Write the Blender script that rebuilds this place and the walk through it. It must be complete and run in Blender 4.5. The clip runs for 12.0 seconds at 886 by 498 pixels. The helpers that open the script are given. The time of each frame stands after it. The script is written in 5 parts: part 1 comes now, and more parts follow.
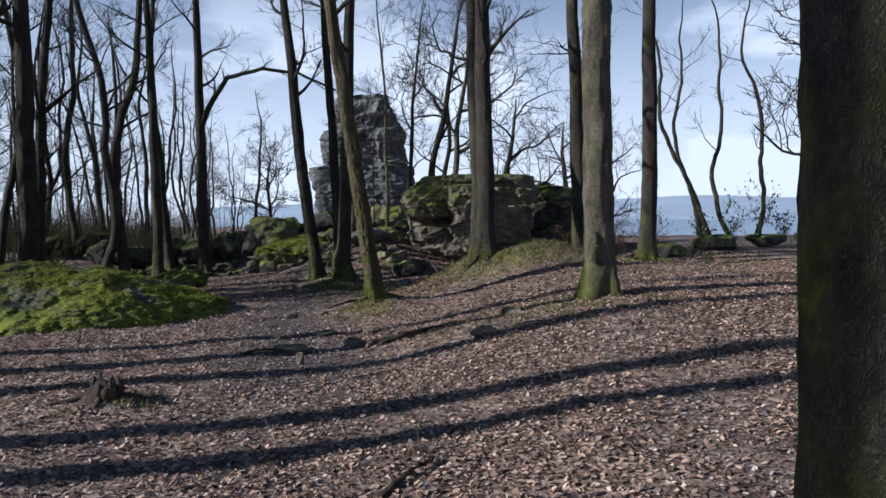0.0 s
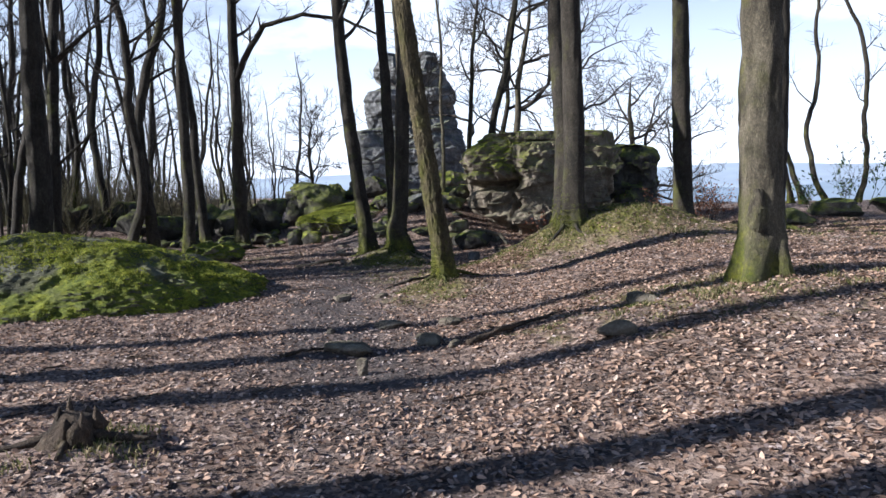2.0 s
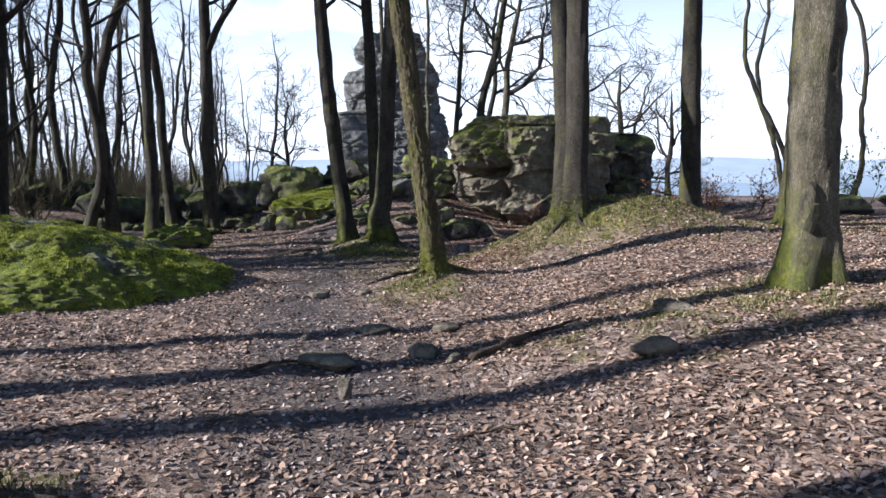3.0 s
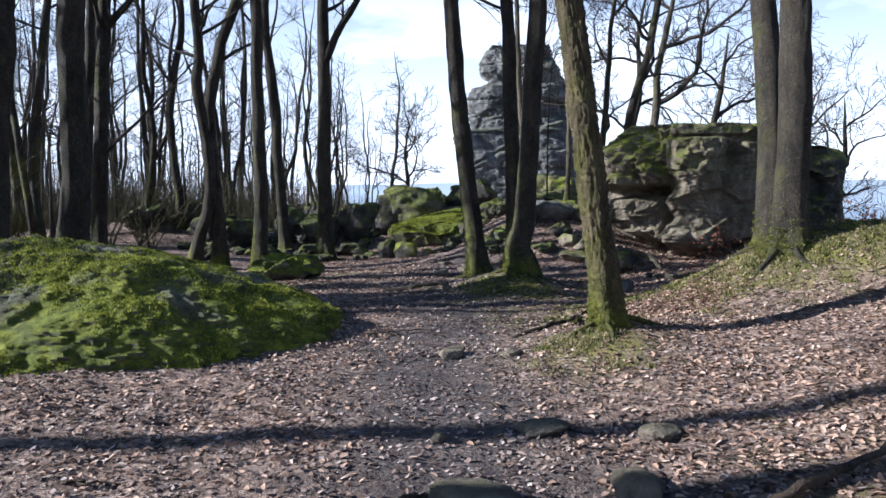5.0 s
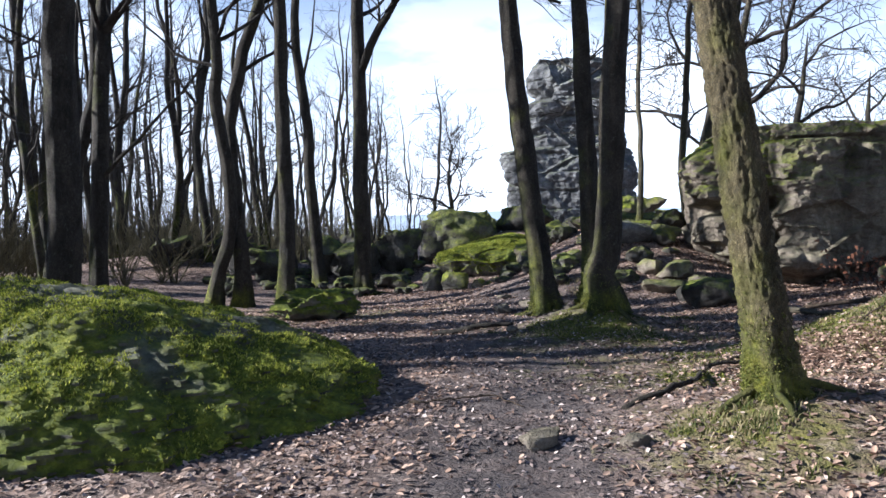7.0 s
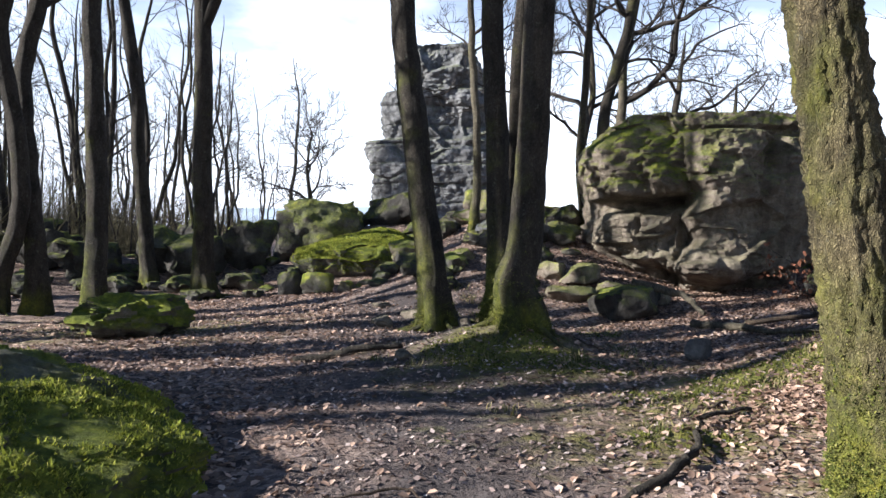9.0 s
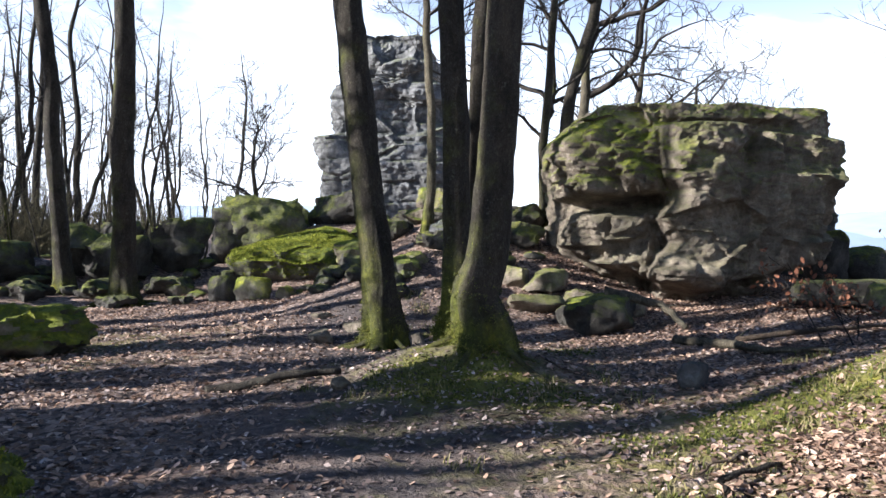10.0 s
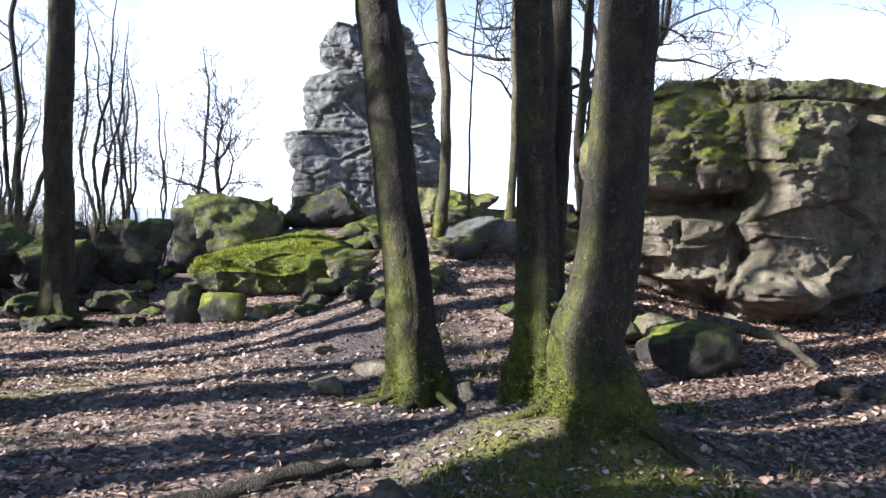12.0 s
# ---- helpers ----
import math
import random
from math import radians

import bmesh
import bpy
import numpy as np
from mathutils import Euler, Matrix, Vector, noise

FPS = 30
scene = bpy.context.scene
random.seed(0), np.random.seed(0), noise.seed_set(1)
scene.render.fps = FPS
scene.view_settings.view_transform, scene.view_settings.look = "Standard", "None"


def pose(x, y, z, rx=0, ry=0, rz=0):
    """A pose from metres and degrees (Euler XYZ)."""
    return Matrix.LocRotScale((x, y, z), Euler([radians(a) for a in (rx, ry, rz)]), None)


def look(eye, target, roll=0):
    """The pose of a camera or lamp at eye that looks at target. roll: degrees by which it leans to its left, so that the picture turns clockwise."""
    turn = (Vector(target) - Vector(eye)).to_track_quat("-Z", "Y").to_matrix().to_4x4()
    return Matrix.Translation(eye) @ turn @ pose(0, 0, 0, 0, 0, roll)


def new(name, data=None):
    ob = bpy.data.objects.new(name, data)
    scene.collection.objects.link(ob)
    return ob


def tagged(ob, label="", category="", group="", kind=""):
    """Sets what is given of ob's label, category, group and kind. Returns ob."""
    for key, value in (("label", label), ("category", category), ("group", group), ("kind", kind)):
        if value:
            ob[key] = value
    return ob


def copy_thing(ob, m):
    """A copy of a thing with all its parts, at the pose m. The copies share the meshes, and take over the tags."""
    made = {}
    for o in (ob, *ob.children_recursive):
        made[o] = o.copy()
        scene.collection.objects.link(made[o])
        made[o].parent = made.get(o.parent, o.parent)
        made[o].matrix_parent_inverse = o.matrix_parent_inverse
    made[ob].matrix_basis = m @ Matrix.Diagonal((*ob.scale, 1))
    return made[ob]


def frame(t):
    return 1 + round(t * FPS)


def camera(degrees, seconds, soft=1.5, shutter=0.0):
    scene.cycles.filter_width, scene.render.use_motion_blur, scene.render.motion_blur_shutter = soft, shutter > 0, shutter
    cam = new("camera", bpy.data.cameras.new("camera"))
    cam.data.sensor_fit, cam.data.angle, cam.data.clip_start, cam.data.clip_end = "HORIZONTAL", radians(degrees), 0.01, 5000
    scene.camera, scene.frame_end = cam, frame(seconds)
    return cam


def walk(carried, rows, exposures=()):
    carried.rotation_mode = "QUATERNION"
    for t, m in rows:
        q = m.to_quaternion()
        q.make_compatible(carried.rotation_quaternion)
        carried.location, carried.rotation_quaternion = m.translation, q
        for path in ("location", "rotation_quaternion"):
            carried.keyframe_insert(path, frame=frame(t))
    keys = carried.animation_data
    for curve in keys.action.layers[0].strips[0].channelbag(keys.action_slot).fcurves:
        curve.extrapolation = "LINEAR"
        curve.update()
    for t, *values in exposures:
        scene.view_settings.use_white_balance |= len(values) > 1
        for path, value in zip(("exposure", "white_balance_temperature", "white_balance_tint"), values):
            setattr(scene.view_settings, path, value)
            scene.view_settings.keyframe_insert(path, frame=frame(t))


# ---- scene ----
cam = camera(63.1, 12.0)
PATH = [
    (0, (0.177, 0.023, 1.8), (0.147, 2.021, 1.725), -1.1),
    (0.5, (-0.137, 0.755, 1.773), (-0.166, 2.746, 1.588), -1.5),
    (1, (-0.312, 1.407, 1.741), (-0.473, 3.392, 1.556), -2.0),
    (1.5, (-0.56, 2.059, 1.712), (-0.764, 4.041, 1.542), -1.6),
    (2, (-0.58, 2.69, 1.659), (-0.721, 4.679, 1.504), -1.5),
    (2.5, (-0.701, 3.358, 1.604), (-0.843, 5.349, 1.476), -0.0),
    (3, (-0.876, 3.893, 1.638), (-0.949, 5.882, 1.447), -0.1),
    (3.5, (-1.035, 4.583, 1.644), (-1.281, 6.565, 1.536), -0.8),
    (3.7, (-1.13, 4.811, 1.618), (-1.44, 6.785, 1.528), -0.6),
    (5.3, (-1.637, 6.797, 1.566), (-2.035, 8.753, 1.436), 0.2),
    (5.5, (-1.672, 7.022, 1.551), (-2.087, 8.975, 1.43), 0.2),
    (6, (-1.827, 7.578, 1.567), (-2.376, 9.501, 1.576), -1.1),
    (6.5, (-2.114, 8.14, 1.517), (-2.708, 10.049, 1.463), 0.6),
    (7, (-2.274, 8.609, 1.488), (-2.778, 10.544, 1.443), -1.2),
    (7.2, (-2.354, 8.835, 1.509), (-2.833, 10.777, 1.474), -1.7),
    (8.8, (-2.912, 10.612, 1.421), (-3.08, 12.604, 1.355), -0.0),
    (9, (-2.979, 10.848, 1.443), (-3.089, 12.844, 1.385), 0.3),
    (9.5, (-2.994, 11.398, 1.441), (-2.961, 13.397, 1.416), 0.8),
    (10, (-2.998, 12.021, 1.456), (-2.979, 14.02, 1.398), 0.7),
    (10.5, (-3.103, 12.59, 1.488), (-2.662, 14.54, 1.455), 1.2),
    (11, (-3.142, 13.196, 1.453), (-2.49, 15.085, 1.52), 0.5),
    (11.5, (-3.376, 13.74, 1.437), (-2.982, 15.7, 1.478), 1.3),
    (12, (-3.675, 14.194, 1.45), (-3.554, 16.19, 1.406), 1.0),
]
EXPOSURES = [(0.0, 0.62, 5400, 10), (0.5, 0.86, 5550, 10), (1.0, 1.10, 5650, 10), (2.0, 1.32, 5600, 10), (3.5, 1.42, 5500, 10), (5.5, 1.42, 5350, 10), (7.0, 1.62, 5450, 10), (9.0, 1.70, 5800, 10), (10.0, 1.90, 5750, 10), (10.5, 2.18, 5950, 10), (11.0, 2.30, 6000, 10), (12.0, 2.15, 5600, 10)]
walk(cam, [(t, look(eye, target, roll)) for t, eye, target, roll in PATH], EXPOSURES)

# ---- light: low winter sun from the left and slightly behind ----
SUN_TO = Vector((0.968, 0.25, 0.0)).normalized()
SUN_ELEV = 24.0
world = bpy.data.worlds.new("sky")
scene.world = world
world.use_nodes = True
wn, wl = world.node_tree.nodes, world.node_tree.links
sky = wn.new("ShaderNodeTexSky")
sky.sky_type = "NISHITA"
sky.sun_disc = False
sky.sun_elevation = radians(SUN_ELEV)
sky.sun_rotation = math.atan2(-SUN_TO.x, -SUN_TO.y)
sky.dust_density, sky.air_density = 0.7, 0.9
coord = wn.new("ShaderNodeTexCoord")
cmap = wn.new("ShaderNodeMapping")
cmap.inputs["Scale"].default_value = (1.5, 1.5, 4.0)
cnoise = wn.new("ShaderNodeTexNoise")
cnoise.inputs["Scale"].default_value, cnoise.inputs["Detail"].default_value = 2.2, 7.0
cramp = wn.new("ShaderNodeValToRGB")
cramp.color_ramp.elements[0].position, cramp.color_ramp.elements[1].position = 0.42, 0.60
cmix = wn.new("ShaderNodeMix")
cmix.data_type = "RGBA"
cmix.inputs["B"].default_value = (12.0, 12.2, 12.6, 1)
wl.new(coord.outputs["Generated"], cmap.inputs["Vector"])
wl.new(cmap.outputs["Vector"], cnoise.inputs["Vector"])
wl.new(cnoise.outputs["Fac"], cramp.inputs["Fac"])
csep = wn.new("ShaderNodeSeparateXYZ")
wl.new(coord.outputs["Generated"], csep.inputs["Vector"])
clow = wn.new("ShaderNodeMapRange")
clow.inputs["From Min"].default_value, clow.inputs["From Max"].default_value = 0.42, 0.18
wl.new(csep.outputs["Z"], clow.inputs["Value"])
chaze = wn.new("ShaderNodeMapRange")
chaze.inputs["From Min"].default_value, chaze.inputs["From Max"].default_value = 0.38, 0.04
wl.new(csep.outputs["Z"], chaze.inputs["Value"])
cmax = wn.new("ShaderNodeMath")
cmax.operation = "MAXIMUM"
cmul = wn.new("ShaderNodeMath")
cmul.operation = "MULTIPLY"
wl.new(cramp.outputs["Color"], cmul.inputs[0])
wl.new(clow.outputs["Result"], cmul.inputs[1])
wl.new(cmul.outputs["Value"], cmax.inputs[0])
wl.new(chaze.outputs["Result"], cmax.inputs[1])
wl.new(cmax.outputs["Value"], cmix.inputs["Factor"])
csky = wn.new("ShaderNodeMix")
csky.data_type, csky.blend_type = "RGBA", "MULTIPLY"
csky.inputs["Factor"].default_value = 1.0
csky.inputs["B"].default_value = (0.60, 0.77, 0.96, 1)
wl.new(sky.outputs["Color"], csky.inputs["A"])
wl.new(csky.outputs["Result"], cmix.inputs["A"])
wl.new(cmix.outputs["Result"], wn["Background"].inputs["Color"])
wn["Background"].inputs["Strength"].default_value = 0.05

sun = new("sun", bpy.data.lights.new("sun", "SUN"))
sun.data.energy, sun.data.angle, sun.data.color = 5.0, radians(0.6), (1.0, 0.91, 0.80)
ce, se = math.cos(radians(SUN_ELEV)), math.sin(radians(SUN_ELEV))
sun.matrix_world = look((0, 0, 30), (SUN_TO.x * ce, SUN_TO.y * ce, 30 - se))


# ---- materials ----
def material(name, rough=0.85):
    m = bpy.data.materials.new(name)
    m.use_nodes = True
    b = m.node_tree.nodes["Principled BSDF"]
    b.inputs["Roughness"].default_value = rough
    b.inputs["Specular IOR Level"].default_value = 0.25
    return m, m.node_tree.nodes, m.node_tree.links, b


def noise_tex(n, l, scale, detail=6.0, rough=0.6, stretch=(1, 1, 1), shift=0.0):
    c = n.new("ShaderNodeTexCoord")
    mp = n.new("ShaderNodeMapping")
    mp.inputs["Scale"].default_value = stretch
    mp.inputs["Location"].default_value = (shift, shift * 0.7, shift * 0.3)
    t = n.new("ShaderNodeTexNoise")
    t.inputs["Scale"].default_value, t.inputs["Detail"].default_value, t.inputs["Roughness"].default_value = scale, detail, rough
    l.new(c.outputs["Object"], mp.inputs["Vector"])
    l.new(mp.outputs["Vector"], t.inputs["Vector"])
    return t.outputs["Fac"]


def cells(n, l, scale, stretch=(1, 1, 1), feature="F1", warp=0.0):
    c = n.new("ShaderNodeTexCoord")
    mp = n.new("ShaderNodeMapping")
    mp.inputs["Scale"].default_value = stretch
    t = n.new("ShaderNodeTexVoronoi")
    t.feature = feature
    t.inputs["Scale"].default_value = scale
    l.new(c.outputs["Object"], mp.inputs["Vector"])
    if warp:
        w = n.new("ShaderNodeTexNoise")
        w.inputs["Scale"].default_value, w.inputs["Detail"].default_value = scale * 0.6, 3.0
        mx = n.new("ShaderNodeMix")
        mx.data_type = "RGBA"
        mx.inputs["Factor"].default_value = warp
        l.new(mp.outputs["Vector"], w.inputs["Vector"])
        l.new(mp.outputs["Vector"], mx.inputs["A"])
        l.new(w.outputs["Color"], mx.inputs["B"])
        l.new(mx.outputs["Result"], t.inputs["Vector"])
    else:
        l.new(mp.outputs["Vector"], t.inputs["Vector"])
    return t


def ramp(n, l, fac, stops):
    r = n.new("ShaderNodeValToRGB")
    e = r.color_ramp.elements
    while len(e) < len(stops):
        e.new(0.5)
    for k, (p, c) in zip(e, stops):
        k.position = p
        k.color = (*c, 1) if isinstance(c, tuple) else (c, c, c, 1)
    l.new(fac, r.inputs["Fac"])
    return r.outputs["Color"]


def blend(n, l, fac, a, b, mode="MIX"):
    x = n.new("ShaderNodeMix")
    x.data_type, x.blend_type = "RGBA", mode
    for s, v in (("Factor", fac), ("A", a), ("B", b)):
        if hasattr(v, "links"):
            l.new(v, x.inputs[s])
        else:
            x.inputs[s].default_value = v if s == "Factor" else (*v, 1)
    return x.outputs["Result"]


def calc(n, l, op, a, b=0.0, clamp=False):
    x = n.new("ShaderNodeMath")
    x.operation, x.use_clamp = op, clamp
    for i, v in enumerate((a, b)):
        if hasattr(v, "links"):
            l.new(v, x.inputs[i])
        else:
            x.inputs[i].default_value = v
    return x.outputs["Value"]


def bump(n, l, b, height, strength=0.6, distance=0.02):
    x = n.new("ShaderNodeBump")
    x.inputs["Strength"].default_value, x.inputs["Distance"].default_value = strength, distance
    l.new(height, x.inputs["Height"])
    l.new(x.outputs["Normal"], b.inputs["Normal"])


def attribute(n, name):
    a = n.new("ShaderNodeAttribute")
    a.attribute_name = name
    return a.outputs["Fac"]


def up_facing(n, l):
    g = n.new("ShaderNodeNewGeometry")
    s = n.new("ShaderNodeSeparateXYZ")
    l.new(g.outputs["Normal"], s.inputs["Vector"])
    return s.outputs["Z"]


MOSS_STOPS = [(0.25, (0.022, 0.030, 0.006)), (0.5, (0.115, 0.135, 0.015)), (0.75, (0.28, 0.29, 0.028))]


def moss_colour(n, l):
    fine = ramp(n, l, noise_tex(n, l, 11.0, 8.0, 0.72), MOSS_STOPS)
    broad = ramp(n, l, noise_tex(n, l, 2.4, 5.0, 0.65, shift=6.0), [(0.32, (0.5, 0.55, 0.5)), (0.5, (1.0, 1.0, 0.95)), (0.68, (1.5, 1.35, 1.0))])
    return blend(n, l, 1.0, fine, broad, "MULTIPLY")


def make_ground():
    m, n, l, b = material("forest_floor", 0.95)
    leaf = cells(n, l, 22.0, (1, 1, 0.3), warp=0.15)
    s = n.new("ShaderNodeSeparateColor")
    l.new(leaf.outputs["Color"], s.inputs["Color"])
    litter = ramp(n, l, s.outputs["Red"], [(0.0, (0.045, 0.032, 0.026)), (0.35, (0.15, 0.103, 0.078)), (0.75, (0.28, 0.195, 0.15)), (1.0, (0.40, 0.305, 0.245))])
    soil = ramp(n, l, noise_tex(n, l, 14.0, 9.0, 0.75), [(0.3, (0.036, 0.029, 0.028)), (0.55, (0.090, 0.074, 0.068)), (0.8, (0.19, 0.165, 0.152))])
    patch = calc(n, l, "MULTIPLY_ADD", noise_tex(n, l, 1.7, 6.0, 0.65), 1.6)
    patch.node.inputs[2].default_value = -0.8
    path = calc(n, l, "ADD", attribute(n, "path"), patch, True)
    col = blend(n, l, path, litter, soil)
    green = blend(n, l, calc(n, l, "MULTIPLY", noise_tex(n, l, 5.0, 6.0, 0.7, shift=4.0), 0.8), moss_colour(n, l), (0.16, 0.12, 0.05))
    mo = calc(n, l, "MULTIPLY_ADD", noise_tex(n, l, 3.2, 7.0, 0.7, shift=9.0), 2.6)
    mo.node.inputs[2].default_value = -1.3
    mf = calc(n, l, "ADD", attribute(n, "moss"), mo, True)
    mf = calc(n, l, "MULTIPLY", mf, calc(n, l, "GREATER_THAN", attribute(n, "moss"), 0.02))
    col = blend(n, l, mf, col, green)
    dirt = ramp(n, l, noise_tex(n, l, 0.8, 5.0, 0.6, shift=2.0), [(0.3, 0.7), (0.7, 1.15)])
    col = blend(n, l, 1.0, col, dirt, "MULTIPLY")
    l.new(col, b.inputs["Base Color"])
    h = calc(n, l, "ADD", calc(n, l, "MULTIPLY", leaf.outputs["Distance"], 0.8), noise_tex(n, l, 40.0, 6.0, 0.7))
    bump(n, l, b, h, 0.9, 0.03)
    return m


def make_bark(name, dark, light, ridges=26.0, mossy=1.0):
    m, n, l, b = material(name, 0.9)
    rid = cells(n, l, ridges, (1, 1, 0.5), "DISTANCE_TO_EDGE", 0.4)
    fine = noise_tex(n, l, 34.0, 8.0, 0.75, (1, 1, 0.6))
    big = noise_tex(n, l, 2.5, 5.0, 0.6)
    f = calc(n, l, "ADD", calc(n, l, "MULTIPLY", rid.outputs["Distance"], 1.1), calc(n, l, "MULTIPLY", fine, 0.75), True)
    # dark furrows and lighter plates: bark tone and crevice shade in one ramp
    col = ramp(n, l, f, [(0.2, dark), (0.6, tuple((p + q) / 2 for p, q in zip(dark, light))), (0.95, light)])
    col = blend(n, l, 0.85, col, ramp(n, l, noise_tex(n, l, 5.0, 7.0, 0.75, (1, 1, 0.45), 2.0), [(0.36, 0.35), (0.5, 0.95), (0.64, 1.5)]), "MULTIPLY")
    lichen = ramp(n, l, calc(n, l, "MULTIPLY", noise_tex(n, l, 18.0, 5.0, 0.7, shift=3.0), 1.0), [(0.6, 0.0), (0.7, 0.4)])
    col = blend(n, l, lichen, col, (0.16, 0.16, 0.12))
    spots = ramp(n, l, noise_tex(n, l, 24.0, 5.0, 0.7, shift=8.0), [(0.62, 0.0), (0.70, 0.5)])
    col = blend(n, l, spots, col, (0.10, 0.097, 0.078))
    mm = calc(n, l, "MULTIPLY_ADD", big, 1.9)
    mm.node.inputs[2].default_value = -1.2
    mf = calc(n, l, "ADD", calc(n, l, "MULTIPLY", attribute(n, "moss"), mossy), mm, True)
    mf = calc(n, l, "MULTIPLY", mf, ramp(n, l, fine, [(0.3, 0.35), (0.6, 1.0)]))
    col = blend(n, l, mf, col, blend(n, l, 1.0, moss_colour(n, l), (0.75, 0.72, 0.8), "MULTIPLY"))
    l.new(col, b.inputs["Base Color"])
    bump(n, l, b, calc(n, l, "ADD", rid.outputs["Distance"], calc(n, l, "MULTIPLY", fine, 0.5)), 1.0, 0.02)
    return m


def make_rock(name, tones, moss_level, layers=1.0):
    m, n, l, b = material(name, 0.9)
    base = noise_tex(n, l, 1.6, 9.0, 0.68, (1, 1, 1.6))
    col = ramp(n, l, base, [(0.3, tones[0]), (0.5, tones[1]), (0.7, tones[2])])
    stain = ramp(n, l, noise_tex(n, l, 3.0, 6.0, 0.7, (1.3, 1.3, 0.5), 5.0), [(0.42, 0.45), (0.62, 1.0)])
    col = blend(n, l, 0.8, col, stain, "MULTIPLY")
    speck = ramp(n, l, noise_tex(n, l, 38.0, 6.0, 0.75), [(0.3, 0.7), (0.7, 1.2)])
    col = blend(n, l, 1.0, col, speck, "MULTIPLY")
    crack = cells(n, l, 1.7, (1, 1, 1.5), "DISTANCE_TO_EDGE", 0.55)
    cr = ramp(n, l, crack.outputs["Distance"], [(0.0, 0.45), (0.02, 1.0)])
    col = blend(n, l, 0.22, col, cr, "MULTIPLY")
    mo = calc(n, l, "MULTIPLY_ADD", noise_tex(n, l, 2.2, 8.0, 0.72, shift=7.0), 3.4)
    mo.node.inputs[2].default_value = -2.05 + moss_level
    up = calc(n, l, "MULTIPLY", up_facing(n, l), 1.0)
    mf = calc(n, l, "ADD", mo, up, True)
    mf = calc(n, l, "MULTIPLY", mf, calc(n, l, "ADD", attribute(n, "moss"), 0.0, True))
    mcol = moss_colour(n, l)
    col = blend(n, l, mf, col, mcol)
    l.new(col, b.inputs["Base Color"])
    h = calc(n, l, "ADD", noise_tex(n, l, 9.0, 10.0, 0.72), calc(n, l, "MULTIPLY", ramp(n, l, crack.outputs["Distance"], [(0.0, 0.0), (0.05, 1.0)]), 0.15))
    h = calc(n, l, "ADD", h, calc(n, l, "MULTIPLY", noise_tex(n, l, 34.0, 6.0, 0.7, shift=1.0), 0.35))
    bump(n, l, b, h, 1.0, 0.07)
    return m


def make_island(name, stops, rough=0.8, translucent=0.0):
    m, n, l, b = material(name, rough)
    g = n.new("ShaderNodeNewGeometry")
    col = ramp(n, l, g.outputs["Random Per Island"], stops)
    col = blend(n, l, 0.5, col, ramp(n, l, noise_tex(n, l, 60.0, 4.0), [(0.3, 0.6), (0.7, 1.2)]), "MULTIPLY")
    l.new(col, b.inputs["Base Color"])
    if translucent:
        t = n.new("ShaderNodeBsdfTranslucent")
        l.new(col, t.inputs["Color"])
        x = n.new("ShaderNodeMixShader")
        x.inputs["Fac"].default_value = translucent
        l.new(b.outputs[0], x.inputs[1])
        l.new(t.outputs[0], x.inputs[2])
        l.new(x.outputs[0], n["Material Output"].inputs["Surface"])
    return m


GROUND = make_ground()
# kept near black, so the trunks' shade is partly in the bark colour
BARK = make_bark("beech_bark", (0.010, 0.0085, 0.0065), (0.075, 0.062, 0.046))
BARK_OAK = make_bark("rough_bark", (0.012, 0.010, 0.006), (0.20, 0.16, 0.085), 30.0, 1.1)
BARK_PALE = make_bark("ash_bark", (0.032, 0.027, 0.019), (0.17, 0.145, 0.10), 24.0, 0.8)
TWIG = make_bark("twig_bark", (0.022, 0.018, 0.016), (0.085, 0.072, 0.060), 30.0, 0.6)
# lighter olive copy of the twig bark, with sunlight put into its colour
BRUSH = make_bark("lit_shoot_bark", (0.05, 0.042, 0.022), (0.20, 0.17, 0.085), 30.0, 0.6)
ROCK = make_rock("limestone", ((0.095, 0.078, 0.06), (0.22, 0.182, 0.14), (0.36, 0.305, 0.235)), 0.5)
ROCK_GREY = make_rock("grey_limestone", ((0.065, 0.065, 0.066), (0.17, 0.17, 0.17), (0.30, 0.30, 0.295)), -0.1)
ROCK_MOSS = make_rock("mossy_limestone", ((0.05, 0.045, 0.037), (0.13, 0.12, 0.10), (0.25, 0.235, 0.21)), 0.85)
ROCK_DARK = make_rock("dark_limestone", ((0.025, 0.023, 0.02), (0.07, 0.064, 0.055), (0.14, 0.13, 0.115)), 0.2)
LEAF = make_island("dead_beech_leaves", [(0.0, (0.075, 0.05, 0.039)), (0.35, (0.22, 0.142, 0.10)), (0.7, (0.42, 0.28, 0.20)), (0.95, (0.52, 0.37, 0.275)), (1.0, (0.52, 0.41, 0.33))], 0.7, 0.15)
CRUMB = make_island("leaf_crumbs", [(0.0, (0.045, 0.033, 0.03)), (0.4, (0.15, 0.108, 0.092)), (0.8, (0.29, 0.22, 0.19)), (1.0, (0.50, 0.41, 0.36))], 0.8)
GRASS = make_island("winter_grass", [(0.0, (0.045, 0.06, 0.015)), (0.4, (0.10, 0.11, 0.03)), (0.7, (0.24, 0.20, 0.09)), (1.0, (0.38, 0.31, 0.18))], 0.8, 0.3)
MOSS = make_island("moss_tufts", [(0.0, (0.06, 0.08, 0.012)), (0.5, (0.21, 0.24, 0.028)), (0.85, (0.37, 0.38, 0.045)), (1.0, (0.40, 0.37, 0.09))], 0.9, 0.25)
